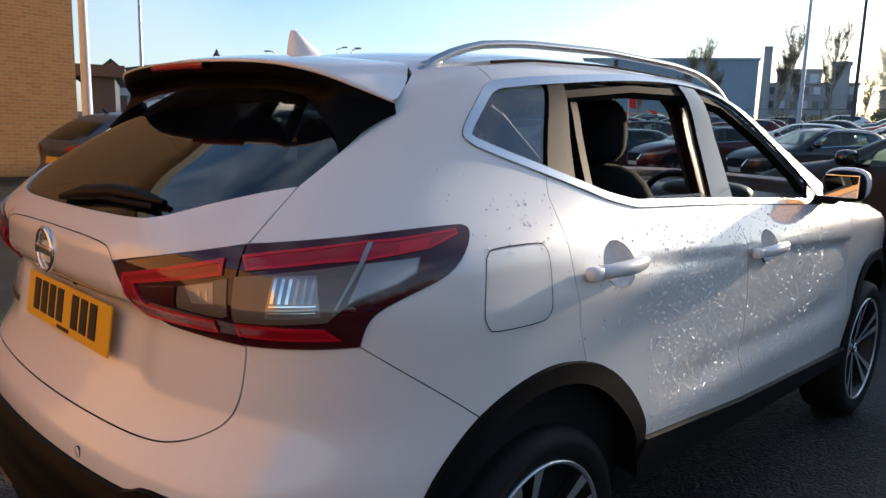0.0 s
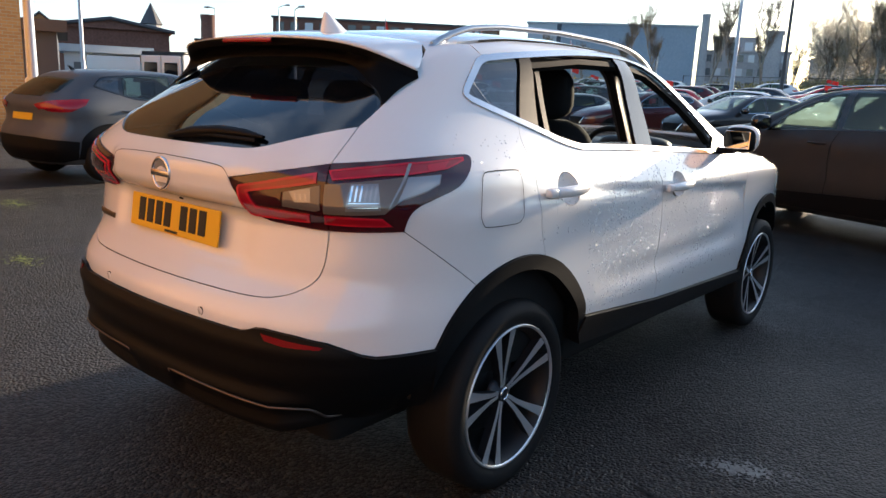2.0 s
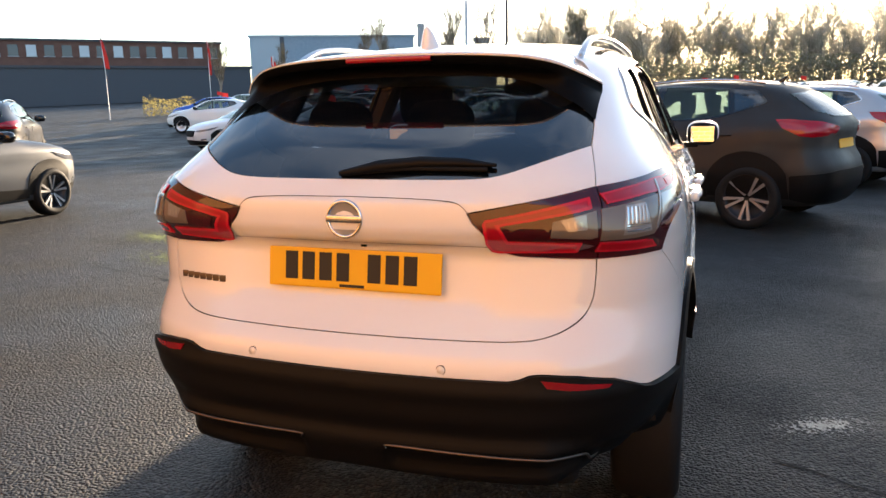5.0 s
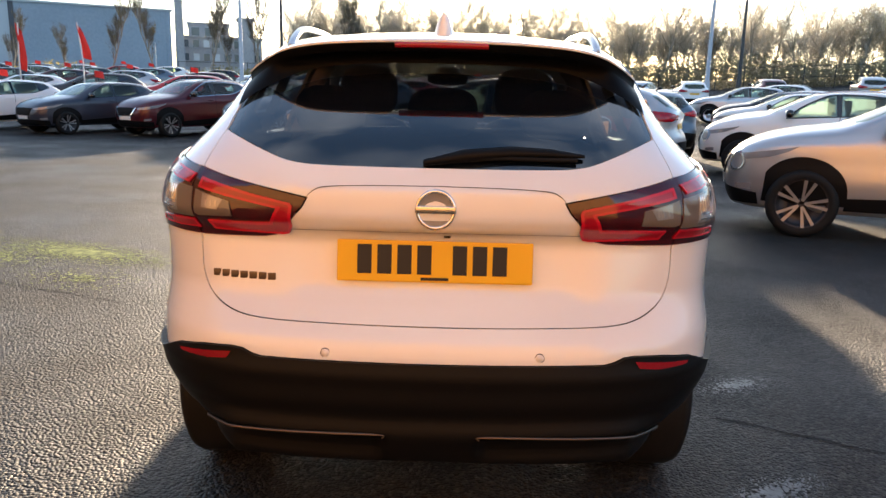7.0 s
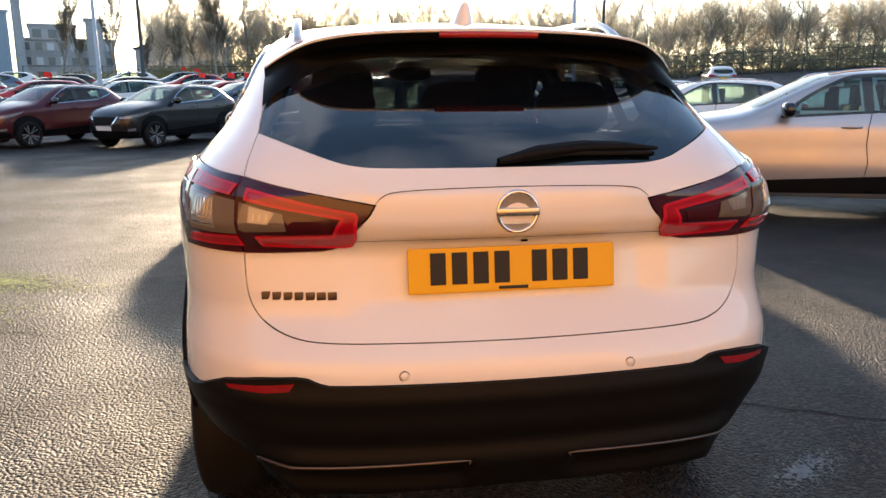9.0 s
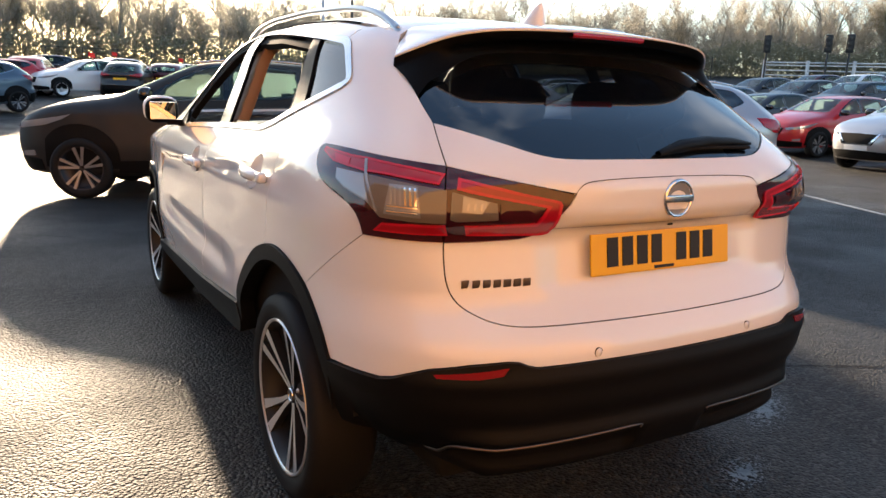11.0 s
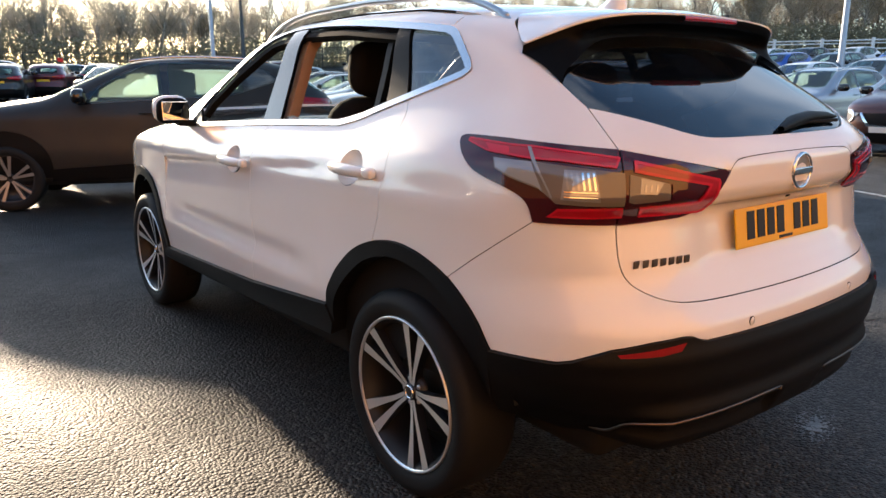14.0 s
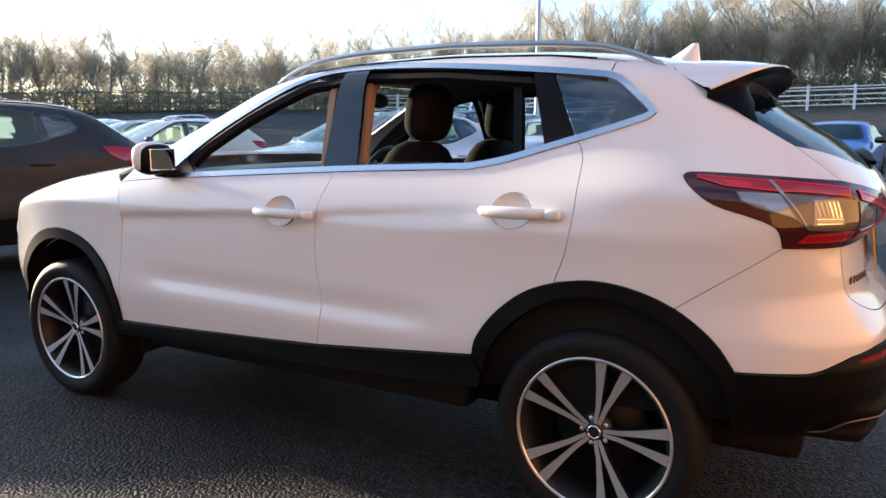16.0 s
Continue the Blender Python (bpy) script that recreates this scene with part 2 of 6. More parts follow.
def inside_poly(poly, p):
    x, y = p[:, 0], p[:, 1]
    res = np.zeros(len(p), bool)
    a = np.array(poly)
    for (x0, y0), (x1, y1) in zip(a, np.roll(a, -1, 0)):
        c = ((y0 > y) != (y1 > y)) & (x < (x1 - x0) * (y - y0) / (y1 - y0 + 1e-12) + x0)
        res ^= c
    return res


def dense(poly, step):
    out, a = [], np.array(poly, float)
    for p, q in zip(a, np.roll(a, -1, 0)):
        n = max(1, int(np.ceil(np.linalg.norm(q - p) / step)))
        out += [p + (q - p) * k / n for k in range(n)]
    return np.array(out)


def curve(points, n=6):
    """A smooth open line through points."""
    p = np.array(points, float)
    q = np.vstack([2 * p[0] - p[1], p, 2 * p[-1] - p[-2]])
    out = []
    for i in range(1, len(q) - 2):
        for t in np.linspace(0, 1, n, endpoint=False):
            out.append(.5 * (2 * q[i] + (q[i + 1] - q[i - 1]) * t + (2 * q[i - 1] - 5 * q[i] + 4 * q[i + 1] - q[i + 2]) * t ** 2
                             + (3 * q[i] - q[i - 1] - 3 * q[i + 1] + q[i + 2]) * t ** 3))
    out.append(p[-1])
    return [tuple(v) for v in out]


def inset(poly, d):
    a = np.array(poly, float)
    area = np.sum(a[:, 0] * np.roll(a[:, 1], -1) - np.roll(a[:, 0], -1) * a[:, 1])
    e1, e2 = a - np.roll(a, 1, 0), np.roll(a, -1, 0) - a
    nrm = lambda e: np.stack([-e[:, 1], e[:, 0]], 1) / np.maximum(np.linalg.norm(e, axis=1), 1e-9)[:, None]
    n = nrm(e1) + nrm(e2)
    ln = np.linalg.norm(n, axis=1)
    n = n / np.maximum(ln, .5)[:, None] * np.where(ln > 1e-6, 2 / np.maximum(ln, .9), 0)[:, None] / 1.0
    return a + np.sign(area) * d * np.clip(n, -1.6, 1.6)


def patch(body, how, poly, step=.03, out=0.0, flange=.014, gap=.0018, mirror="", holes=(), shape=None):
    """A sheet of the skin inside an outline drawn in one projection, with a turned-in edge.
    mirror: '' keeps it at +x, 'L' moves it to -x, 'both' makes the two halves one mesh."""
    from mathutils.geometry import delaunay_2d_cdt
    line = dense(poly, step)
    middle = np.abs(line[:, 0]) < 1e-6
    line = inset(line, gap) if gap else line
    if mirror == "both":
        line[middle, 0] = 0.0
    loops = [line] + [inset(dense(h, step), -gap) if gap else dense(h, step) for h in holes]
    lo, hi = line.min(0), line.max(0)
    gx, gy = np.meshgrid(np.arange(lo[0] + step / 2, hi[0], step), np.arange(lo[1] + step / 2, hi[1], step))
    g = np.stack([gx.ravel(), gy.ravel()], 1)
    keep = inside_poly(line, g)
    for h in loops[1:]:
        keep &= ~inside_poly(h, g)
    edge = np.vstack(loops)
    g = g[keep]
    if len(g):
        d = np.min(np.linalg.norm(g[:, None] - edge[None], axis=2), axis=1)
        g = g[d > step * .4]
    verts = [Vector(v) for v in np.vstack([edge, g])]
    edges, k = [], 0
    for lp in loops:
        n = len(lp)
        edges += [(k + i, k + (i + 1) % n) for i in range(n)]
        k += n
    vs, _, fs, *_ = delaunay_2d_cdt(verts, edges, [], 0, 1e-6)
    v2 = np.array([tuple(v) for v in vs])
    cen = np.array([v2[list(f)].mean(0) for f in fs])
    ok = inside_poly(line, cen)
    for h in loops[1:]:
        ok &= ~inside_poly(h, cen)
    fs = [tuple(f) for f, o in zip(fs, ok) if o]
    p = how(v2[:, 0], v2[:, 1])
    nm = body.normals(p)
    q = p + nm * out
    if shape is not None:
        q = q + nm * shape(p)[:, None]
    tri = np.array(fs)
    e1, e2 = v2[tri[:, 1]] - v2[tri[:, 0]], v2[tri[:, 2]] - v2[tri[:, 0]]
    back_ = e1[:, 0] * e2[:, 1] - e1[:, 1] * e2[:, 0] < 0
    tri[back_] = tri[back_][:, ::-1]
    fn = np.cross(q[tri[:, 1]] - q[tri[:, 0]], q[tri[:, 2]] - q[tri[:, 0]])
    if np.sum(fn * nm[tri].mean(1)) < 0:
        tri = tri[:, ::-1]
    fs = [tuple(int(i) for i in f) for f in tri]
    nv = len(q)
    if flange:
        count = {}
        for f in fs:
            for a, b in zip(f, f[1:] + f[:1]):
                count[(a, b)] = 1
        border = [e for e in count if (e[1], e[0]) not in count]
        if mirror == "both":
            border = [e for e in border if abs(q[e[0]][0]) > 1e-5 or abs(q[e[1]][0]) > 1e-5]
        ids = {}
        extra, en = [], []
        for a, b in border:
            for c in (a, b):
                if c not in ids:
                    ids[c] = nv + len(extra)
                    extra.append(q[c] - nm[c] * flange)
                    en.append(nm[c])
        if extra:
            q, nm = np.vstack([q, extra]), np.vstack([nm, en])
            fs += [(b, a, ids[a], ids[b]) for a, b in border]
    if mirror == "L":
        q, nm = q * (-1, 1, 1), nm * (-1, 1, 1)
        fs = [f[::-1] for f in fs]
    elif mirror == "both":
        n = len(q)
        nm[np.abs(q[:, 0]) < 1e-5, 0] = 0
        q, nm = np.vstack([q, q * (-1, 1, 1)]), np.vstack([nm, nm * (-1, 1, 1)])
        fs = fs + [tuple(i + n for i in f[::-1]) for f in fs]
    if mirror == "both":
        twin = {i + n: i for i in range(n) if abs(q[i][0]) < 1e-5}
        fs = [tuple(twin.get(i, i) for i in f) for f in fs]
    me = bpy.data.meshes.new("patch")
    me.from_pydata(q.tolist(), [], fs)
    me.shade_smooth()
    # sheet faces take the skin's own normals, turned-in edges their own
    me.update()
    loopn = np.zeros((len(me.loops), 3))
    for poly_ in me.polygons:
        rim = len(poly_.vertices) == 4 and flange
        for li in poly_.loop_indices:
            loopn[li] = poly_.normal if rim else nm[me.loops[li].vertex_index]
    if shape is not None:
        acc = np.zeros((len(me.vertices), 3))
        for poly_ in me.polygons:
            if not (len(poly_.vertices) == 4 and flange):
                for i in poly_.vertices:
                    acc[i] += np.array(poly_.normal) * poly_.area
        acc /= np.maximum(np.linalg.norm(acc, axis=1), 1e-12)[:, None]
        for poly_ in me.polygons:
            if not (len(poly_.vertices) == 4 and flange):
                for li in poly_.loop_indices:
                    loopn[li] = acc[me.loops[li].vertex_index]
    me.normals_split_custom_set(loopn.tolist())
    return me


# ---- the white car: profiles of its bodywork ----
WHITE_BODY = Body(
    width=((.15, .30, .42, .52, .58, .64, .76, .90, .945, .965, 1.03, 1.08, 1.13, 1.34, 1.45, 1.52, 1.62),
           (.80, .85, .872, .886, .893, .889, .876, .873, .876, .876, .850, .822, .790, .705, .672, .642, .60)),
    rear=((.15, .28, .36, .45, .60, .69, .72, .80, .95, .985, 1.00, 1.09, 1.13, 1.16, 1.24, 1.33, 1.40, 1.47, 1.60),
          (-.60, -.70, -.76, -.80, -.80, -.792, -.77, -.712, -.685, -.70, -.730, -.728, -.70, -.672, -.58, -.465, -.375, -.30, -.20)),
    roof=((-.60, -.36, -.20, .0, .3, .7, 1.1, 1.38, 1.55, 2.30, 2.42, 2.8, 3.1, 3.3, 3.45, 3.6),
          (1.42, 1.475, 1.51, 1.54, 1.567, 1.58, 1.572, 1.545, 1.50, 1.17, 1.15, 1.10, 1.03, .95, .82, .4)),
    front=((.15, .35, .60, .80, 1.0, 1.2), (3.30, 3.45, 3.50, 3.46, 3.40, 3.3)))
B = WHITE_BODY


def S(y, z):
    """Outline point given by length and height on the flank, as (angle, z) round the tail."""
    x = float(B.side(np.array([y]), np.array([z]))[0, 0])
    return math.atan2(x, AXIS - y), z


def R(x, z):
    """Outline point given by width and height on the tail, as (angle, z) round the tail."""
    y = float(B.back(np.array([x]), np.array([z]))[0, 1])
    return math.atan2(x, AXIS - y), z


def roof_z(y, x):
    return float(B.top(np.array([x]), np.array([y]))[0, 2])


def wheel(parent, m, phase=0.0, spokes=5):
    """Tyre, rim barrel, twin spokes, hub cap, brake disc; axis along x, outer face towards +x."""
    w = new("wheel")
    w.parent = parent
    w.matrix_local = m
    ro, ri = .333, .248
    tyre = [(ri - .004, .085), (ri + .012, .098), (ri + .045, .107), (ro - .03, .104), (ro - .008, .092), (ro, .07), (ro, -.07), (ro - .008, -.092), (ro - .03, -.104), (ri + .02, -.1), (ri - .01, -.085)]
    part("tyre", lathe(tyre, 64), RUBBER, w, "black rubber road tyre")
    part("rim", lathe([(ri - .007, .093), (ri - .002, .0985), (ri + .003, .0985), (ri + .004, .091)], 64), ALLOY, w, "machined alloy rim lip")
    part("rim_well", lathe([(ri - .007, .093), (ri - .020, .080), (ri - .030, .03), (ri - .036, -.085)], 48), WELL_DARK, w, "dark painted rim well")
    part("brake_disc", lathe([(.0, -.01), (.15, -.01), (.152, -.02), (.152, -.035), (.0, -.035)], 40), WELL_DARK, w)
    part("wheel_back", lathe([(.0, -.06), (ri - .03, -.06)], 32), MATT_BLACK, w)
    # one twin spoke, then turned copies of its mesh
    verts, faces = [], []
    for sgn in (-1, 1):
        for k, (r, c, hw, x) in enumerate(((.028, .0062, .0062, .060), (.085, .0115, .0080, .068), (.15, .0240, .0112, .078), (ri - .006, .0440, .0185, .093))):
            for dy, dx in ((-hw, 0), (hw, 0), (hw * .9, -.03), (-hw * .9, -.03)):
                verts.append((x + dx, sgn * c + dy, r))
        o = 0 if sgn < 0 else 16
        for k in range(3):
            a = o + 4 * k
            for j in range(4):
                faces.append((a + j, a + (j + 1) % 4, a + 4 + (j + 1) % 4, a + 4 + j))
    me = bpy.data.meshes.new("spoke")
    me.from_pydata(verts, [], faces)
    me.materials.append(ALLOY)
    me.materials.append(ALLOY_DARK)
    for i, f in enumerate(me.polygons):
        f.material_index = 0 if i % 4 == 0 else 1
    bm = bmesh.new()
    bm.from_mesh(me)
    bmesh.ops.recalc_face_normals(bm, faces=bm.faces)
    bm.to_mesh(me)
    bm.free()
    for k in range(spokes):
        s = part("spoke", me, None, w, smooth=False)
        s.matrix_local = pose(0, 0, 0, 360 / spokes * k + phase, 0, 0)
    hub = part("hub_cap", lathe([(.0, .066), (.018, .066), (.026, .063), (.028, .055), (.055, .05), (.06, .03)], 32), ALLOY_DARK, w, "dark hub cap with a bright ring")
    part("cap_ring", lathe([(.017, .0655), (.018, .0685), (.022, .0685), (.023, .0645)], 32), BRIGHT, hub)
    for k in range(5):
        a = radians(72 * k + 36)
        part("wheel_nut", lathe([(.0, .056), (.007, .056), (.009, .052), (.009, .03)], 8), ALLOY, hub).location = (0, .042 * math.cos(a), .042 * math.sin(a))
    return w


car = thing("white_car", "pearl white five-door crossover, beaded with rain, windows down", "car")

# outlines on the flank, as (length, height)
ARCH_R = [(.433, .540), (.415, .606), (.346, .698), (.232, .780), (.071, .822), (-.071, .812), (-.204, .763), (-.313, .682), (-.374, .598)]
ARCH_R_IN = [(.392, .480), (.375, .56), (.305, .652), (.196, .735), (.065, .772), (-.06, .765), (-.18, .722), (-.28, .648), (-.345, .56), (-.37, .45)]
ARCH_F = [(2.224, .428), (2.24, .55), (2.306, .671), (2.45, .778), (2.63, .822), (2.80, .805), (2.95, .73), (3.06, .60), (3.12, .44)]
ARCH_F_IN = [(2.262, .40), (2.285, .54), (2.345, .645), (2.47, .735), (2.63, .772), (2.78, .757), (2.91, .69), (3.01, .58), (3.07, .43)]
GAP_R = [(.158, .808), (.123, .911), (.106, 1.020), (.104, 1.146), (.110, 1.195), (.134, 1.238)]
GAP_B = [(1.091, .479), (1.069, .628), (1.095, .812), (1.089, .993), (1.053, 1.123)]
GAP_F = [(2.224, .428), (2.200, .70), (2.190, .926), (2.225, 1.055)]
DLO_LOW = [(1.95, 1.078), (1.873, 1.080), (1.053, 1.123), (.56, 1.142), (.489, 1.146), (.364, 1.170), (.268, 1.198), (.134, 1.238), (.010, 1.276), (-.066, 1.303)]
DLO_TIP = [(-.066, 1.303), (-.086, 1.322), (-.078, 1.342), (-.043, 1.376), (.030, 1.436), (.075, 1.455)]
DLO_TOP = [(.075, 1.455), (.259, 1.476), (.698, 1.512), (1.06, 1.520), (1.30, 1.490), (1.58, 1.365), (1.78, 1.245), (1.92, 1.135), (1.95, 1.078)]
CHROME_W = .020
LAMP_EDGE = curve([(-.47, 1.140), (-.348, 1.149), (-.235, 1.153), (-.208, 1.150), (-.204, 1.138), (-.231, 1.108), (-.291, 1.066), (-.387, 1.035), (-.440, 1.014), (-.462, .990), (-.470, .950)], 3)

def cup_line(y0, y1, z):
    ym = (y0 + y1) / 2 + .012
    return [(ym + .072 * math.cos(a), z + .004 + .056 * math.sin(a)) for a in np.linspace(0, 2 * np.pi, 32, endpoint=False)]


def bumper_relief(p, panels=1.0):
    """Rounded top edge, a hollow above the strips, and lower corners drawn in."""
    x, y, z = np.abs(p[:, 0]), p[:, 1], p[:, 2]
    roll = .007 * np.exp(-((z - .612) / .022) ** 2)
    hollow = -.014 * np.exp(-((z - .490) / .030) ** 2) * np.clip((.70 - x) / .1, 0, 1)
    panel = -.018 * np.clip((.440 - z) / .01, 0, 1) * np.clip((.66 - x) / .02, 0, 1) * np.clip((x - .12) / .02, 0, 1) * np.clip((z - .375) / .01, 0, 1)
    tuck = -.075 * np.clip((.56 - z) / .19, 0, 1) ** 1.3 * np.clip((-.335 - y) / .10, 0, 1) * np.clip((x - .55) / .15, 0, 1)
    return roll + hollow + panel * panels + tuck


def door_relief(p):
    """A scoop along the foot of the doors."""
    y, z = p[:, 1], p[:, 2]
    run = np.clip((y - .5) / .25, 0, 1) * np.clip((2.16 - y) / .25, 0, 1)
    line = .985 - .062 * (y - 1.1)
    under = np.clip((line - z) / .013, 0, 1) * np.exp(-((line - z) / .085) ** 2) * np.clip((y - .38) / .3, 0, 1)
    return -.015 * np.exp(-((z - .645 - .015 * (y - 1.1)) / .05) ** 2) * run - .012 * under


for side in ("", "L"):
    # doors and wing, drawn in side view
    front_door = part("front_door", patch(B, B.side, curve(GAP_F) + [(1.95, 1.078), (1.873, 1.080), (1.053, 1.123)] + curve(GAP_B)[::-1] + [(1.6, .452)], step=.015, shape=door_relief, mirror=side, gap=.0015, holes=[cup_line(1.12, 1.385, .969)]), WHITE, car)
    arch_up = [p for p in curve(ARCH_R, 4) if p[0] > .150]
    rear_door = part("rear_door", patch(B, B.side, curve(GAP_B) + DLO_LOW[3:8] + curve(GAP_R)[::-1] + arch_up[::-1] + [(.433, .540)], step=.015, shape=door_relief, mirror=side, gap=.0015, holes=[cup_line(.17, .425, 1.017)]), WHITE, car)
    wing = part("front_wing", patch(B, B.side, curve(GAP_F)[::-1] + curve(ARCH_F, 4) + [(3.16, .55), (3.17, .75)] + [(y, roof_z(y, x)) for y, x in ((3.07, .715), (2.95, .755), (2.8, .788), (2.6, .793), (2.45, .793), (2.3, .78))], mirror=side), WHITE, car)
    # quarter panel, round the corner to the tailgate
    arch_q = [p for p in curve(ARCH_R, 4) if -.200 < p[0] < .150]
    q = [S(*p) for p in curve(GAP_R) + DLO_LOW[8:] + curve(DLO_TIP, 4)[1:] + [(.075, 1.492), (-.072, 1.489), (-.105, 1.462), (-.141, 1.438), (-.206, 1.396), (-.317, 1.319)]]
    q += [R(.611, 1.226), R(.640, 1.128)]
    q += [S(*p) for p in LAMP_EDGE + [(-.205, .763)]]
    q += [S(*p) for p in arch_q[::-1]]
    part("quarter_panel", patch(B, B.around, q, mirror=side, gap=.0009), WHITE, car)
    # roof side frame with the A pillar
    top_edge = [(y, roof_z(y, .56 + .19 * max(0, (y - 1.4)) / .8)) for y in (.075, .3, .6, .9, 1.2, 1.4, 1.6, 1.8, 2.0, 2.15)]
    frame_line = curve(DLO_TOP, 4) + [(2.225, 1.055)] + top_edge[::-1]
    part("roof_side_frame", patch(B, B.side, frame_line, mirror=side), WHITE, car)
    # brightwork round the windows
    low = curve(DLO_LOW, 4)
    up = curve(DLO_TIP, 4) + curve(DLO_TOP, 4)[1:]
    outer = low[:-1] + up[:-1]
    inner = [tuple(v) for v in inset(outer, CHROME_W)]
    part("window_chrome", patch(B, B.side, outer, step=.02, out=.005, flange=.012, gap=0, mirror=side, holes=[inner]), CHROME, car, "bright metal strip round the windows")
    # pillars between the panes
    part("centre_pillar", patch(B, B.side, [(1.045, 1.140), (.962, 1.143), (1.015, 1.500), (1.125, 1.500), (1.115, 1.138)], out=.002, gap=0, mirror=side), GLOSS_BLACK, car, "dark applique over the centre pillar")
    part("rear_pillar", patch(B, B.side, [(.245, 1.226), (.150, 1.254), (.262, 1.460), (.33, 1.466)], out=.002, gap=0, mirror=side), PLASTIC, car, "dark applique between the panes")
    part("mirror_sail", patch(B, B.side, [(1.93, 1.10), (1.78, 1.102), (1.865, 1.165), (1.915, 1.13)], out=.002, gap=0, mirror=side), PLASTIC, car)
    quarter_glass = [(.148, 1.256), (.02, 1.294), (-.05, 1.318), (-.058, 1.335), (-.025, 1.368), (.04, 1.425), (.08, 1.438), (.256, 1.458)]
    part("quarter_glass", patch(B, B.side, quarter_glass, out=-.006, gap=0, mirror=side), PRIVACY, car, "tinted rear quarter glass")
    # slivers of the lowered panes
    part("rear_door_glass", patch(B, B.side, [(.955, 1.135), (.56, 1.155), (.62, 1.172), (.955, 1.166)], out=-.012, gap=0, mirror=side), PANE, rear_door, "top edge of a lowered pane")
    part("front_door_glass", patch(B, B.side, [(1.80, 1.085), (1.12, 1.125), (1.12, 1.140), (1.80, 1.102)], out=-.012, gap=0, mirror=side), PANE, front_door, "top edge of a lowered pane")
    # inner window frames
    for nm, y0, y1, z0, z1, slope in (("front_frame", 1.12, 1.15, 1.12, 1.49, .0), ("rear_frame", .955, .985, 1.13, 1.49, .0), ("rear_frame", .33, .36, 1.20, 1.46, .0)):
        # Left side by the centre pillar: brick reflection put into the channel's colour.
        part("window_channel", patch(B, B.side, [(y0, z0), (y0 + .05, z1), (y1 + .05, z1), (y1, z0)], out=-.03, flange=.03, gap=0, mirror=side), BRICK_LIT_TRIM if side and y0 > .9 else PLASTIC, front_door if nm == "front_frame" else rear_door, "inner window channel")
    header = [(.34, 1.452), (.70, 1.487), (1.06, 1.495), (1.30, 1.465), (1.58, 1.340), (1.78, 1.218), (1.84, 1.16)]
    part("window_seal", patch(B, B.side, header + [(y - .02, z - .022) for y, z in header[::-1]], step=.02, out=-.008, flange=.03, gap=0, mirror=side), MATT_BLACK, car, "black rubber window seal")
    # arch, sill and bumper cladding
    part("arch_cladding", patch(B, B.side, curve(ARCH_R, 4) + curve(ARCH_R_IN, 4)[::-1], out=.010, flange=.05, gap=.001, mirror=side), PLASTIC, car, "black plastic wheel arch trim")
    part("arch_cladding", patch(B, B.side, curve(ARCH_F, 4) + curve(ARCH_F_IN, 4)[::-1], out=.010, flange=.05, gap=.001, mirror=side), PLASTIC, car, "black plastic wheel arch trim")
    sill = [(2.224, .428), (1.091, .479), (.433, .540), (.398, .480), (.41, .435), (1.1, .405), (2.0, .375), (2.275, .365), (2.262, .40)]
    part("sill_cladding", patch(B, B.side, sill, out=.016, flange=.06, gap=.001, mirror=side, shape=lambda p: .012 * np.exp(-((p[:, 2] - .40) / .04) ** 2)), PLASTIC, car, "black plastic sill trim")
    part("sill_inner", block((.58 if not side else -.76), (.76 if not side else -.58), .52, 2.20, .29, .43, .02), MATT_BLACK, car)
    # door handles: hollow, grip, end cap
    for ob, y0, y1, z in ((front_door, 1.12, 1.385, .969), (rear_door, .17, .425, 1.017)):
        ym, s_ = (y0 + y1) / 2, -1 if side else 1
        cy_ = ym + .012
        part("handle_cup", patch(B, B.side, cup_line(y0, y1, z), step=.009, out=.0, flange=0, gap=0, mirror=side,
             shape=lambda p, c=cy_, zz=z: -.034 * np.clip(1 - ((p[:, 1] - c) / .072) ** 2 - ((p[:, 2] - zz - .004) / .056) ** 2, 0, 1) ** .6), WHITE, ob)
        yy = np.linspace(y0, y1, 17)
        bow = np.sin(np.linspace(0, np.pi, 17)) ** .5
        pts = B.side(yy, np.full(17, z) + .004 * (yy - y0))
        pts[:, 0] = (pts[:, 0] + .004 + .026 * bow) * s_
        part("handle_cap", superellipsoid((s_ * (pts[2, 0] * s_ - .001), y0 - .006, z), (.016, .027, .0175), 3.4, 16), WHITE, ob)
        part("handle", tube(pts, .006 + .012 * bow ** .6, 10, 1.15), WHITE, ob, "body-coloured pull handle")
    # rear lamp on the body, outlines as (angle round the tail, height): red lens with clear centre, bright guides
    lamp_out = [R(.640, 1.128)] + [S(*p) for p in LAMP_EDGE] + [R(.650, .945)]
    lamp = part("rear_lamp", patch(B, B.around, lamp_out, step=.015, out=.004, flange=.03, gap=.001, mirror=side), RED_DARK, car, "dark red rear lamp with clear reflector")

    def lens(name, line, mat, owner, label="", out=.0065, rim=0.0, step=.015):
        """A shaped lens on the lamp; with a rim it gets a brighter edge."""
        ob = part(name, patch(B, B.around, line, step=step, out=out, flange=.004, gap=0, mirror=side), mat, owner, label)
        if rim:
            part("bright_edge", patch(B, B.around, line, step=.012, out=out + .0012, flange=.003, gap=0, mirror=side, holes=[[tuple(v) for v in inset(dense(line, .012), rim)]]), RED_GUIDE, ob)
        return ob

    lens("upper_guide", [(.529, 1.108), (.581, 1.117), (.686, 1.131), (.730, 1.133), (.828, 1.144), (.831, 1.134), (.784, 1.113), (.691, 1.100), (.640, 1.098), (.540, 1.085)], RED_LENS, lamp, "red light bar", .007, .0045)
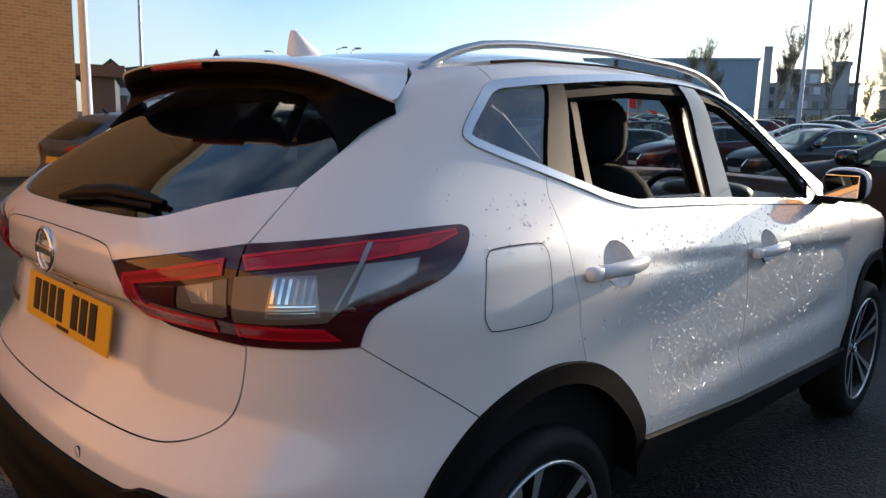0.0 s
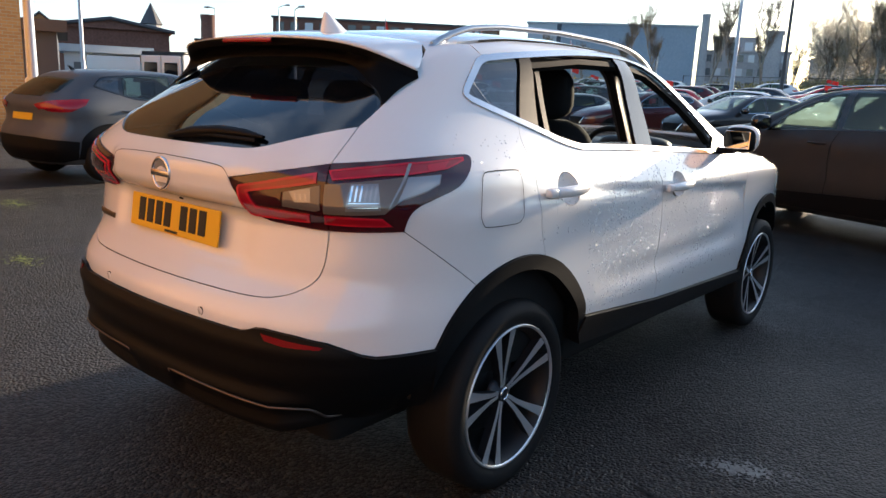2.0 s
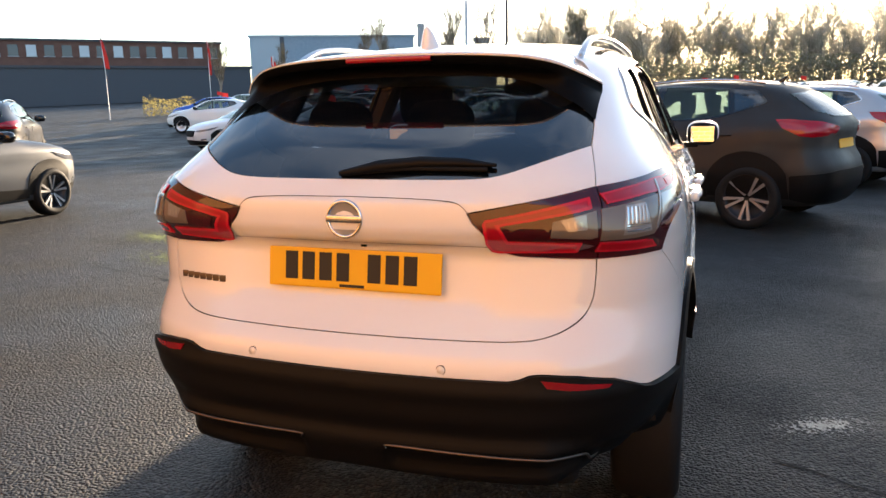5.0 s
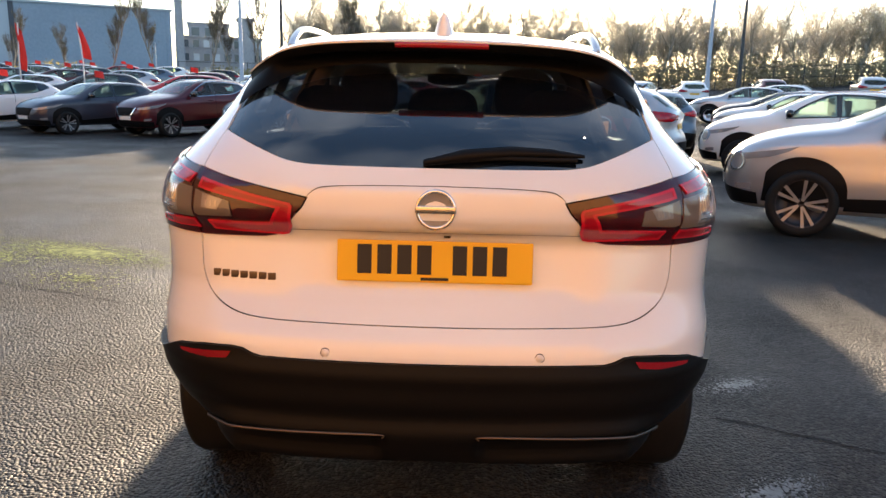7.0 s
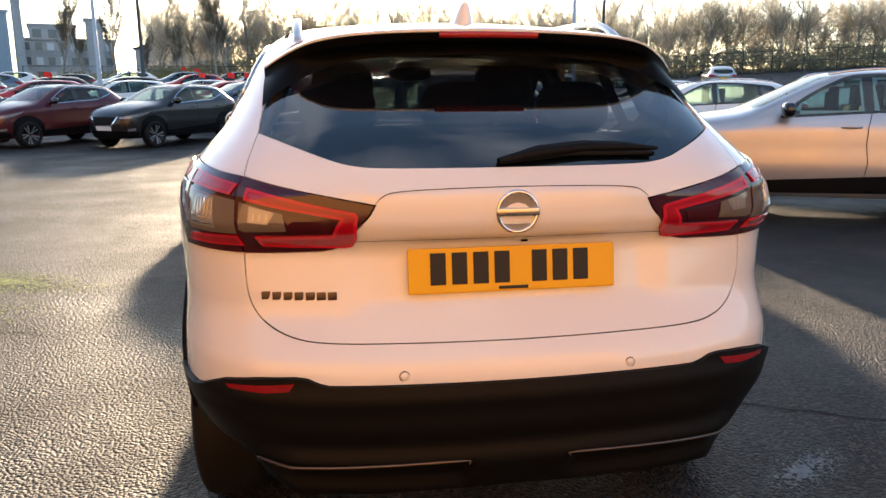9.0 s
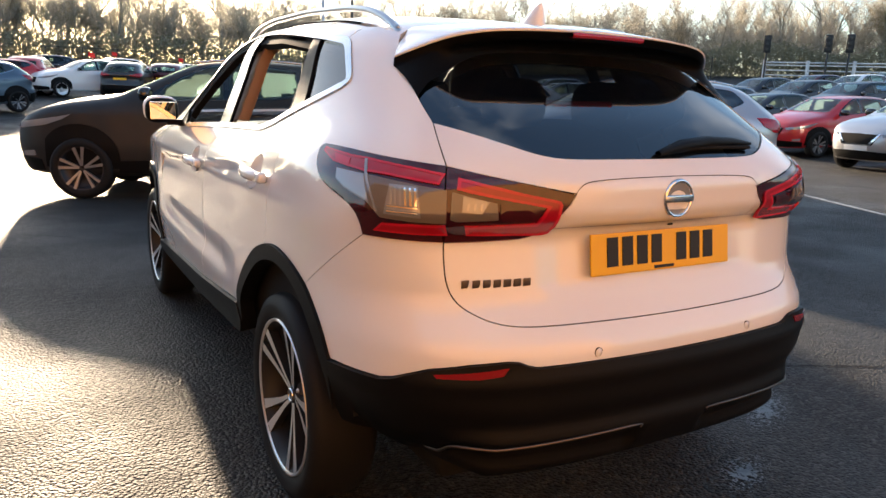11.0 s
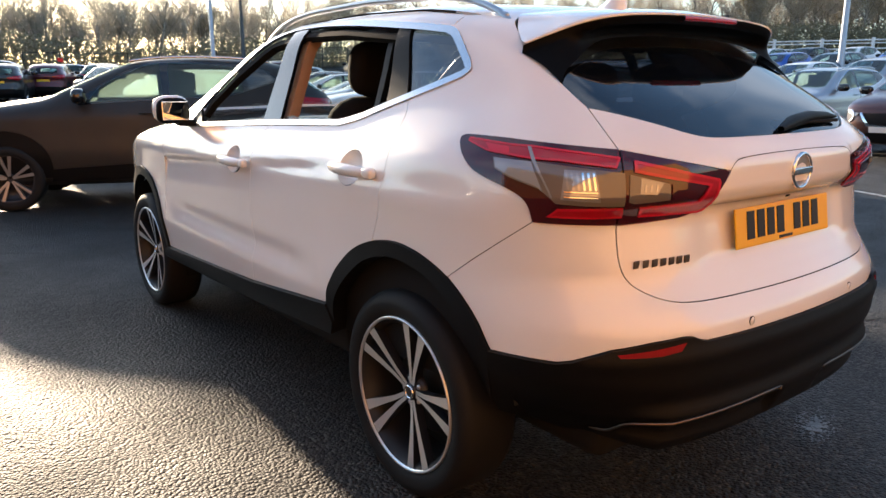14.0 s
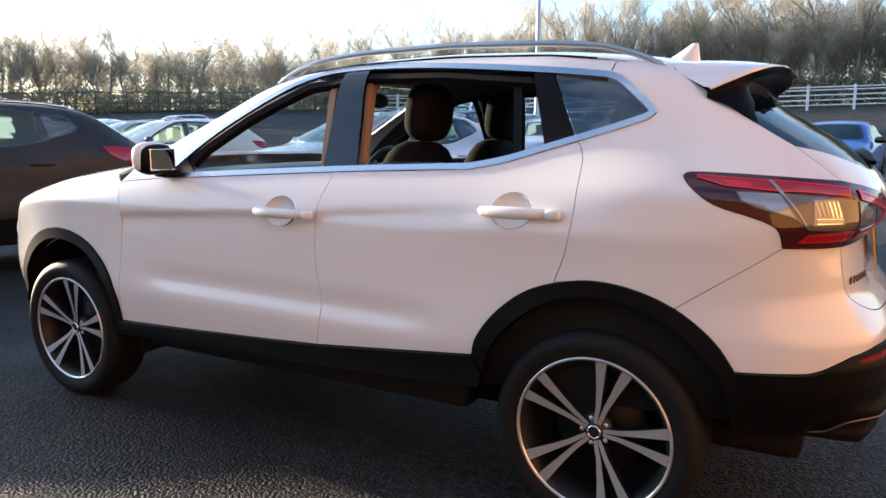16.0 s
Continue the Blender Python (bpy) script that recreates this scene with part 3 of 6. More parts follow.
    lens("bright_block", [(.735, 1.125), (.788, 1.133), (.776, 1.114), (.735, 1.109)], RED_GUIDE, lamp, "", .0085)
    lens("lower_guide", [(.526, .995), (.583, .993), (.645, .990), (.664, .968), (.583, .966), (.522, .968)], RED_LENS, lamp, "red light bar", .007, .0045)
    lens("clear_lens", [(.526, 1.075), (.656, 1.092), (.681, 1.095), (.769, 1.101), (.765, 1.075), (.737, 1.057), (.679, 1.034), (.664, 1.020), (.648, 1.003), (.593, 1.000), (.525, 1.000)], SMOKE, lamp, "smoked clear lens")
    bowl = lens("reflector_bowl", [(.578, 1.078), (.632, 1.080), (.640, 1.012), (.570, 1.010)], LENS_BOWL, lamp, "clear ribbed reflector", .0072)
    for k in range(6):
        a0 = .580 + .0095 * k
        lens("reflector_rib", [(a0, 1.074), (a0 + .004, 1.074), (a0 + .004 - .003, 1.034), (a0 - .003, 1.034)], BRIGHT if k < 3 else CLEAR_LENS, lamp, "", .0085)
    for k in range(3):
        z = 1.016 + .006 * k
        lens("reflector_rib", [(.576, z), (.634, z + .001), (.634, z + .0035), (.576, z + .0025)], BRIGHT if k != 1 else CLEAR_LENS, lamp, "", .0085)
    lens("outer_lens", [(.692, 1.094), (.766, 1.099), (.762, 1.077), (.735, 1.060), (.684, 1.040), (.672, 1.030)], OUTER_LENS, lamp, "clear grey outer lens", .0078)
    lens("blade", [(.683, 1.098), (.690, 1.128), (.697, 1.128), (.690, 1.098), (.664, 1.035), (.657, 1.015), (.653, 1.015)], LENS_BOWL, lamp, "clear upright divider", .009)
    # its inner half, on the tailgate
    gate_lamp = part("tailgate_lamp", patch(B, B.around, [R(.640, 1.128), R(.335, 1.066), R(.350, 1.040), R(.395, .985), R(.412, .968), R(.43, .957), R(.46, .951), R(.648, .945)], step=.015, out=.004, flange=.03, gap=.0015, mirror=side), RED_DARK, car, "dark red inner rear lamp")
    lens("light_guide", [(.506, 1.102), (.431, 1.083), (.305, 1.050), (.300, 1.040), (.307, .990), (.321, .965), (.335, .962), (.488, .966), (.492, .994), (.352, .998), (.333, 1.034), (.447, 1.061), (.508, 1.076)], RED_LENS, gate_lamp, "bright red light bar, bent like a boomerang", .007, .0065)
    lens("clear_lens", [(.516, 1.072), (.434, 1.047), (.430, 1.010), (.507, 1.005), (.518, 1.010)], SMOKE, gate_lamp, "smoked clear lens")
    lens("red_lens", [(.428, 1.045), (.349, 1.032), (.360, 1.008), (.426, 1.010)], RED_DARK, gate_lamp, "", .0068)
    lens("bulb_bowl", [(.448, 1.050), (.496, 1.063), (.498, 1.026), (.462, 1.022)], LENS_BOWL, gate_lamp, "", .0075)
    for k in range(3):
        lens("reflector_rib", [(.460 + .012 * k, 1.046), (.464 + .012 * k, 1.047), (.466 + .012 * k, 1.030), (.462 + .012 * k, 1.030)], CLEAR_LENS, gate_lamp, "", .0085)
    # rear reflector and skid strips in the bumper
    part("reflector", patch(B, B.around, [R(.694, .638), R(.60, .648), R(.532, .656), R(.546, .636), R(.62, .626), R(.682, .622)], step=.015, out=.014, flange=.004, gap=0, mirror=side), RED_REFLECTOR, car, "red bumper reflector")
    sx_, sz_ = np.array(curve([(.128, .443), (.136, .452), (.30, .449), (.50, .443), (.600, .436), (.645, .424), (.660, .398), (.672, .374), (.700, .362)], 5)).T
    sp_ = B.back(sx_, sz_)
    nm_ = B.normals(sp_)
    sp_ = sp_ + nm_ * (.011 + bumper_relief(sp_, 0.0))[:, None]
    sp_[:, 0] *= -1 if side else 1
    part("skid_strip", tube(sp_, np.interp(sx_, (.128, .15, .64, .68, .700), (.002, .0038, .0040, .0045, .001)), 8), STRIP, car, "thin dull metal strip in the bumper")
    # mirror
    s_ = -1 if side else 1
    mir = part("door_mirror", superellipsoid((s_ * .905, 1.900, 1.160), (.082, .046, .064), 3.0, 24), PLASTIC, car, "door mirror with white cap")
    part("mirror_cap", superellipsoid((s_ * .907, 1.914, 1.166), (.086, .048, .067), 2.8, 24), WHITE, mir, "white mirror cap")
    part("mirror_glass", block(s_ * .905 - .062, s_ * .905 + .062, 1.851, 1.858, 1.116, 1.204, .0032), MIRROR, mir, "mirror glass", smooth=False)
    part("mirror_foot", block(s_ * .835 - .05, s_ * .835 + .05, 1.87, 1.94, 1.085, 1.115, .012), PLASTIC, mir)
    # roof rail on feet
    yy = np.linspace(-.075, 1.52, 30)
    u = (yy - yy[0]) / (yy[-1] - yy[0])
    rz = np.array([roof_z(y, .535) for y in yy])
    rail_line = np.stack([s_ * (.515 + .04 * u), yy, rz - .006 + .043 * np.minimum(1, np.minimum(u / .13, (1 - u) / .16)) ** .6], 1)
    rail = part("roof_rail", tube(rail_line, .0135, 10, .8), RAIL, car, "satin silver roof rail")
    for k in (1, 28):
        part("rail_foot", superellipsoid((rail_line[k][0], yy[k], rz[k]), (.011, .045, rail_line[k][2] - rz[k]), 2.4, 16), RAIL, rail)
    part("roof_ditch", tube(np.stack([np.full(26, s_ * .553), yy[4:], rz[4:] - .006], 1), .004, 6), SEAM, car)
    # wheels
    for y in (0.03, 2.646):
        wheel(car, pose(s_ * .765, y, .330, 0, 0, 180 if side else 0), (-16 if y < 1 else -8) if side else (13 if y < 1 else 8))
    for y in (0.0, 2.646):
        well = [[(s_ * xx, y + rr * math.cos(a), .335 + rr * math.sin(a)) for rr, xx in ((.02, .56), (.40, .56), (.425, .60), (.43, .70), (.435, .80))] for a in np.linspace(radians(10), radians(166 if y == 0 else 192), 30)]
        part("arch_liner", grid_mesh("liner", well), MATT_BLACK, car)

wy0 = lambda x, z: float(B.back(np.array([x]), np.array([z]))[0, 1])
# bumper, tailgate, glass and roof: both halves in one mesh
GATE_LOW = curve([(.648, .945), (.648, .90), (.644, .850), (.630, .810), (.602, .780), (.545, .753), (.457, .740), (.25, .737), (.0, .736)], 5)
white_line = [(.0, .648), (.25, .648), (.455, .648), (.480, .654), (.505, .665), (.535, .668), (.62, .662), (.704, .646), (.74, .628), (.765, .612), (.785, .603)]
arch_b = [p for p in curve(ARCH_R, 4) if p[0] < -.205]
bumper_line = [R(*p) for p in GATE_LOW] + [R(*p) for p in white_line] + [S(*p) for p in arch_b[::-1]] + [S(-.205, .763), S(-.470, .950)]
part("rear_bumper", patch(B, B.around, bumper_line, mirror="both", gap=.0011), WHITE, car, "white upper rear bumper")

low_bumper = [R(*p) for p in white_line] + [S(-.374, .598), S(-.362, .50), S(-.372, .41), S(-.45, .365), R(.74, .345), R(.66, .345), R(.5, .352), R(.0, .365)]
black_bumper = part("bumper_cladding", patch(B, B.around, low_bumper, step=.013, out=.010, flange=.05, gap=.001, mirror="both",
                    shape=bumper_relief), PLASTIC, car, "black plastic lower bumper")
for x in (-.28, .28):
    bx = B.back(np.array([x]), np.array([.668]))[0]
    part("parking_sensor", lathe([(.0, .0035), (.0105, .0035), (.0115, .0015), (.012, -.006)], 20), WHITE, car).matrix_local = Matrix.Translation((x, bx[1] + .002, .668)) @ pose(0, 0, 0, 0, 0, -90)
    part("sensor_ring", lathe([(.0115, .0025), (.0128, .0025), (.0128, -.004)], 20), SEAM, car).matrix_local = Matrix.Translation((x, bx[1] + .002, .668)) @ pose(0, 0, 0, 0, 0, -90)
GLASS_LOW = curve([(.611, 1.226), (.56, 1.210), (.472, 1.180), (.42, 1.163), (.37, 1.153), (.30, 1.149), (.15, 1.148), (.0, 1.148)], 3)
gate_line = [R(*p) for p in GLASS_LOW] + [R(.0, .736)] + [R(*p) for p in GATE_LOW[::-1][1:]] + [R(.46, .951), R(.43, .957), R(.412, .968), R(.395, .985), R(.350, 1.040), R(.335, 1.066), R(.640, 1.128)]


def gate_relief(p):
    """A hollow for the number plate under a lip, with sloping ends."""
    x, z = np.abs(p[:, 0]), p[:, 2]
    ramp = lambda v, a, b: np.clip((v - a) / (b - a), 0, 1) ** 2 * (3 - 2 * np.clip((v - a) / (b - a), 0, 1))
    hollow = ramp(z, .795, .840) * (1 - ramp(z, .950, .982)) * (1 - ramp(x, .335, .435))
    above = ramp(z, .974, .988)
    return -.012 * hollow + .004 * above * (1 - ramp(z, 1.094, 1.104)) * (1 - ramp(x, .33, .36))


tailgate = part("tailgate", patch(B, B.around, gate_line, step=.011, mirror="both", shape=gate_relief), WHITE, car, "white tailgate with a hollow for the plate")
for seam in (curve([(.0, 1.103), (.12, 1.1015), (.21, 1.099), (.284, 1.094), (.311, 1.088), (.331, 1.074), (.338, 1.064)], 4), [(.0, .980), (.2, .979), (.338, .975), (.408, .974)]):
    line = [R(x, z + .0011) for x, z in seam] + [R(x, z - .0011) for x, z in seam[::-1]]
    part("panel_gap", patch(B, B.around, line, step=.01, out=.0012, flange=0, gap=0, mirror="both", shape=gate_relief), SEAM, tailgate, "thin gap round the handle panel")


def glass_set(p):
    """The pane sinks under the spoiler towards its upper edge."""
    k = np.clip((p[:, 2] - 1.20) / .17, 0, 1)
    return -.016 * k * k * (3 - 2 * k) * np.clip((.60 - np.abs(p[:, 0])) / .12, 0, 1)


glass_line = [R(*p) for p in GLASS_LOW[::-1]] + [S(-.317, 1.319), S(-.206, 1.396), S(-.15, 1.42), R(.45, 1.45), R(.0, 1.46)]
part("rear_window", patch(B, B.around, glass_line, step=.02, out=-.004, gap=.001, mirror="both", shape=glass_set), PRIVACY, tailgate, "dark tinted rear window")
part("roof", patch(B, B.top, [(.0, -.10), (.30, -.095), (.47, -.082), (.545, -.03), (.548, .3), (.548, .9), (.545, 1.2), (.53, 1.42), (.30, 1.475), (.0, 1.49)], step=.05, gap=.001, mirror="both"), WHITE, car, "white roof")
part("windscreen", patch(B, B.top, [(.0, 1.505), (.30, 1.49), (.525, 1.435), (.60, 1.7), (.70, 2.12), (.60, 2.22), (.30, 2.28), (.0, 2.30)], step=.05, out=-.004, gap=.001, mirror="both"), PANE, car, "clear windscreen")
part("bonnet", patch(B, B.top, [(.0, 2.33), (.30, 2.31), (.62, 2.24), (.755, 2.15), (.79, 2.45), (.785, 2.8), (.72, 3.05), (.5, 3.22), (.0, 3.30)], step=.05, gap=.002, mirror="both"), WHITE, car, "white bonnet")
part("front_bumper", patch(B, lambda a, z: B.solve(lambda k: (k * np.sin(a), 2.2 + k * np.cos(a), z + 0 * k), np.zeros(a.shape), np.full(a.shape, 2.5)),
     [(.0, .30), (.0, .86), (.5, .84), (.72, .72), (.74, .5), (.72, .30)], step=.05, mirror="both"), WHITE, car, "white front bumper")
# spoiler: white top skin, lip, and a gloss black face below that runs down to the glass and along its sides
TIP = curve([(0, -.405, 1.490), (.20, -.400, 1.487), (.35, -.386, 1.479), (.44, -.364, 1.467), (.50, -.330, 1.451), (.56, -.280, 1.424), (.606, -.228, 1.398)], 5)
ROOT = curve([(0, -.100, 0), (.25, -.097, 0), (.40, -.086, 0), (.476, -.074, 0), (.515, -.104, 0), (.552, -.143, 0), (.596, -.206, 0)], 5)
SKIRT = curve([(0, 0, 1.428), (.20, 0, 1.425), (.36, 0, 1.410), (.45, 0, 1.384), (.515, 0, 1.352), (.565, 0, 1.324), (.606, 0, 1.288)], 5)
half_top, half_face = [], []
for tip, root, skirt in zip(TIP, ROOT, SKIRT):
    t_, r_ = np.array(tip), np.array(root)
    r_[2] = roof_z(root[1], root[0]) if root[0] < .50 else float(np.interp(root[0], (.50, .515, .552, .596), (1.478, 1.462, 1.437, 1.402)))
    f_ = np.array((skirt[0], wy0(skirt[0], skirt[2]) + .010 * max(0.0, 1 - (skirt[0] / .56) ** 2) - .006, skirt[2]))
    bulge = .012 * (1 - abs(tip[0]) / .62)
    half_top.append([r_ + (t_ - r_) * k + np.array((0, 0, bulge * math.sin(math.pi * k) - .004 * k ** 6)) for k in np.linspace(0, 1, 10)] + [t_ + np.array((0, .004, -.008))])
    inner = t_ * .45 + f_ * .55 + np.array((0, .055 * (1 - (tip[0] / .62) ** 4), .004))
    q0, q1, q2 = t_ + np.array((0, .006, -.008)), inner, f_
    half_face.append([q0 + np.array((0, 0, -.0))] + [(1 - k) ** 2 * (q0 + np.array((0, .004, -.022))) + 2 * k * (1 - k) * q1 + k ** 2 * q2 for k in np.linspace(0, 1, 9)])
whole = lambda half: [[p * np.array((-1, 1, 1)) for p in row] for row in half[:0:-1]] + half
spoiler = part("spoiler", grid_mesh("spoiler", whole(half_top)), WHITE, car, "white roof spoiler with black underside")
part("spoiler_face", grid_mesh("face", whole(half_face)), SATIN_BLACK, spoiler, "satin black underside of the spoiler")
part("brake_light", tube([(x, -.404 + .10 * x * x, 1.474 - .05 * x * x) for x in np.linspace(-.135, .135, 9)], .012, 8, .75), RED_LENS, spoiler, "red high brake lamp")
# fin aerial
fin = []
for k, h in enumerate(np.linspace(0, 1, 8)):
    w, y0, y1 = .032 * (1 - h) ** .6 + .004, .075 - .125 * h ** .8, -.085 + .012 * h
    z = roof_z(-.02, 0) - .006 + .072 * h
    ring = [((w * math.sin(a)) * (1 - .5 * max(0, math.cos(a))), (y0 + y1) / 2 + (y0 - y1) / 2 * math.cos(a), z) for a in np.linspace(0, 2 * np.pi, 16, endpoint=False)]
    fin.append(ring)
part("fin_aerial", grid_mesh("fin", fin, wrap_v=True), WHITE, car, "white shark-fin aerial")
# rear wiper
wy = lambda x, z: float(B.back(np.array([x]), np.array([z]))[0, 1])
arm = [(x, wy(x, z) - .010, z) for x, z in ((-.035, 1.160), (.07, 1.178), (.19, 1.188), (.30, 1.187), (.39, 1.182))]
wiper = part("rear_wiper", tube(arm, [.010, .022, .022, .017, .006], 10, .8), PLASTIC, car, "black rear wiper")
part("wiper_blade", tube([(x, wy(x, z) - .010, z) for x, z in ((.03, 1.168), (.17, 1.174), (.37, 1.172))], .006, 6), MATT_BLACK, wiper)
# badge: ring with a bar across, kept plain
by = wy(0, 1.045)
badge = part("badge", lathe([(.044, .0), (.044, .007), (.049, .009), (.053, .005), (.053, .0)], 40), BRIGHT, car, "chrome ring badge with a plain bar")
badge.matrix_local = Matrix.Translation((0, by - .002, 1.045)) @ pose(0, 0, 0, 0, 0, -90)
part("badge_bar", block(-.053, .053, -.010, -.002, -.010, .010, .003), CHROME, badge).matrix_local = pose(0, 0, 0, 0, 0, 90)
part("badge_disc", lathe([(.0, .001), (.045, .002)], 40), CLEAR_LENS, badge)
# number plate: yellow with dark bars for its characters
py = wy(.1, .90) - .003
plate = part("number_plate", block(-.26, .26, -.006, 0, -.0555, .0555, .004), YELLOW, car, "yellow rear number plate", smooth=False)
plate.matrix_local = pose(0, py, .899, -8, 0, 0)
for x in (-.187, -.134, -.081, -.028, .066, .119, .172):
    part("plate_bar", block(x - .019, x + .019, -.0085, -.0055, -.034, .044, .001), INK, plate, smooth=False)
part("dealer_bar", block(-.037, .037, -.0075, -.0055, -.050, -.042), INK, plate, smooth=False)
# model lettering as a thin bar, and a plate lamp
for k in range(7):
    x = -.600 + .0265 * k
    part("letter_bar", block(x - .0108, x + .0108, wy(x, .842) - .003, wy(x, .842) + .001, .833, .853, .0015), STRIP, tailgate, "plain chrome bar for a letter")
part("gate_button", block(.022, .040, wy(0, .97) + .006, wy(0, .97) + .03, .962, .972, .003), GLOSS_BLACK, tailgate)
# inner shell keeps the gaps dark; floor pan
part("inner_shell", patch(B, B.around, [(.0, .41), (.0, 1.05), (1.9, 1.02), (2.72, .95), (2.72, .41)], step=.05, out=-.06, flange=0, gap=0, mirror="both"), MATT_BLACK, car)
part("floor_pan", block(-.60, .60, -.55, 3.2, .26, .36, .04), MATT_BLACK, car)

# dark lining inside the window openings
for side in ("", "L"):
    outl_ = [tuple(v) for v in inset(outer, -.05)]
    part("inner_lining", patch(B, B.side, outl_, step=.05, out=-.045, flange=0, gap=0, mirror=side, holes=[[tuple(v) for v in inset(outer, .03)]]), DASH, car)
    # Left pillar lining carries the brick's warm reflection as its colour.
    part("pillar_lining", patch(B, B.side, [(1.13, 1.10), (.96, 1.10), (1.01, 1.51), (1.14, 1.51)], out=-.045, flange=.03, gap=0, mirror=side), BRICK_LIT_TRIM if side else DASH, car, "inner trim of the centre pillar")
    part("door_card", patch(B, B.side, [(2.1, .6), (2.1, 1.07), (1.05, 1.11), (.52, 1.13), (.2, 1.2), (.25, .75), (.45, .6)], step=.08, out=-.06, flange=0, gap=0, mirror=side), DASH, car)
flap = [(-.205, .97), (-.19, .945), (-.16, .936), (-.03, .934), (.0, .945), (.012, .97), (.02, 1.06), (.012, 1.09), (-.015, 1.103), (-.15, 1.104), (-.18, 1.094), (-.192, 1.07)]
part("fuel_flap_gap", patch(B, B.side, curve(flap + flap[:1], 3)[:-1], step=.015, out=.0012, flange=.0, gap=0, holes=[[tuple(v) for v in inset(curve(flap + flap[:1], 3)[:-1], .0024)]]), SEAM, car, "gap round the fuel flap")

# cabin
for x in (-.36, .36):
    seat = part("front_seat", superellipsoid((x, 1.30, .62), (.25, .27, .11), 3.4, 24), SEAT, car, "black cloth front seat")
    bk = part("seat_back", superellipsoid((0, 0, 0), (.24, .10, .34), 3.2, 24), SEAT, seat)
    bk.matrix_local = pose(x, 1.00, .90, 12, 0, 0)
    hr = part("head_rest", superellipsoid((0, 0, 0), (.135, .065, .115), 3.0, 20), SEAT, seat)
    hr.matrix_local = pose(x, .90, 1.345, 8, 0, 0)
    for dx in (-.06, .06):
        part("post", tube([(x + dx, .93, 1.15), (x + dx, .905, 1.28)], .007, 8), BRIGHT, hr)
bench = part("rear_bench", superellipsoid((0, .42, .62), (.66, .26, .12), 4.0, 28), SEAT, car, "black cloth rear bench")
part("bench_back", superellipsoid((0, .10, .92), (.64, .10, .30), 4.0, 28), SEAT, bench)
for x in (-.40, 0.0, .40):
    part("head_rest", superellipsoid((x, .06, 1.27), (.125, .06, .09), 3.0, 18), SEAT, bench)
dash = part("dashboard", superellipsoid((0, 1.98, .98), (.70, .26, .13), 4.0, 28), DASH, car, "dark plastic dashboard")
part("instrument_hood", superellipsoid((.36, 1.85, 1.09), (.20, .10, .055), 3.0, 18), DASH, dash)
part("air_vent", block(-.66, -.52, 1.715, 1.73, .99, 1.05, .01), GLOSS_BLACK, dash)
part("parcel_shelf", block(-.56, .56, -.52, -.02, 1.02, 1.045, .01), SEAT, car)
ang = np.linspace(0, 2 * np.pi, 33)
steer = part("steering_wheel", tube([(.36 + .18 * math.cos(a), 1.64 - .07 * math.sin(a), 1.02 + .165 * math.sin(a)) for a in ang], .015, 8), DASH, car, "black steering wheel")
part("boss", superellipsoid((.36, 1.66, 1.02), (.07, .03, .06), 3, 14), DASH, steer)
part("spoke", block(.2, .52, 1.65, 1.67, 1.005, 1.035, .006), DASH, steer)
part("interior_mirror", superellipsoid((0, 1.42, 1.42), (.11, .02, .035), 3, 16), DASH, car)
part("sensor_pod", superellipsoid((0, 1.52, 1.45), (.07, .08, .04), 3, 16), DASH, car)
part("headlining", patch(B, B.top, [(.0, -.02), (.50, .0), (.50, 1.35), (.0, 1.42)], step=.1, out=-.035, flange=0, gap=0, mirror="both"), TRIM_GREY, car, "grey headlining")


# rain beads on the flank in the shade of the sun, white for their glints
def beads(count, seed):
    rnd_ = random.Random(seed)
    yz = []
    while len(yz) < count:
        y, z = rnd_.uniform(-.25, 2.1), rnd_.uniform(.55, 1.32)
        dens = noise.noise(Vector((y * 2.6, z * 1.1, 3.3))) + .6 * noise.noise(Vector((y * 14, z * 2.0, 8.1)))
        zone = math.exp(-((y - .75) / .33) ** 2) * .75 + math.exp(-((y - 1.5) / .4) ** 2) * .45 + (.18 if y < .1 and z > 1.08 else 0)
        if z > (1.10 if y > .3 else 1.2 + .2 * (.1 - y)) or (y < .45 and z < .86) or rnd_.random() > zone * (.8 + .5 * dens):
            continue
        yz.append((y, z))
    a = np.array(yz)
    p = B.side(a[:, 0], a[:, 1])
    nrm_ = B.normals(p)
    verts_, faces_ = [], []
    for c, nn in zip(p, nrm_):
        r0 = rnd_.choice((.0012, .0015, .0019, .0024, .0030))
        u_ = np.cross(nn, (0, 0, 1.0))
        u_ /= np.linalg.norm(u_)
        w_ = np.cross(u_, nn)
        long_ = rnd_.uniform(1.0, 1.7)
        k0 = len(verts_)
        for rr, hh in ((1.0, 0), (.75, .42), (.35, .62)):
            verts_ += [tuple(c + r0 * (rr * (math.cos(t_) * u_ + long_ * math.sin(t_) * w_) + hh * nn)) for t_ in np.linspace(0, 2 * np.pi, 7, endpoint=False)]
        verts_.append(tuple(c + r0 * .68 * nn))
        for i in range(2):
            for j in range(7):
                faces_.append((k0 + 7 * i + j, k0 + 7 * i + (j + 1) % 7, k0 + 7 * i + 7 + (j + 1) % 7, k0 + 7 * i + 7 + j))
        faces_ += [(k0 + 14 + j, k0 + 14 + (j + 1) % 7, k0 + 21) for j in range(7)]
    me_ = bpy.data.meshes.new("beads")
    me_.from_pydata(verts_, [], faces_)
    return me_


tagged(part("rain_film", beads(2600, 23), WATER, car), "beads of rain on the doors, whitened for their glints", kind="stuff")


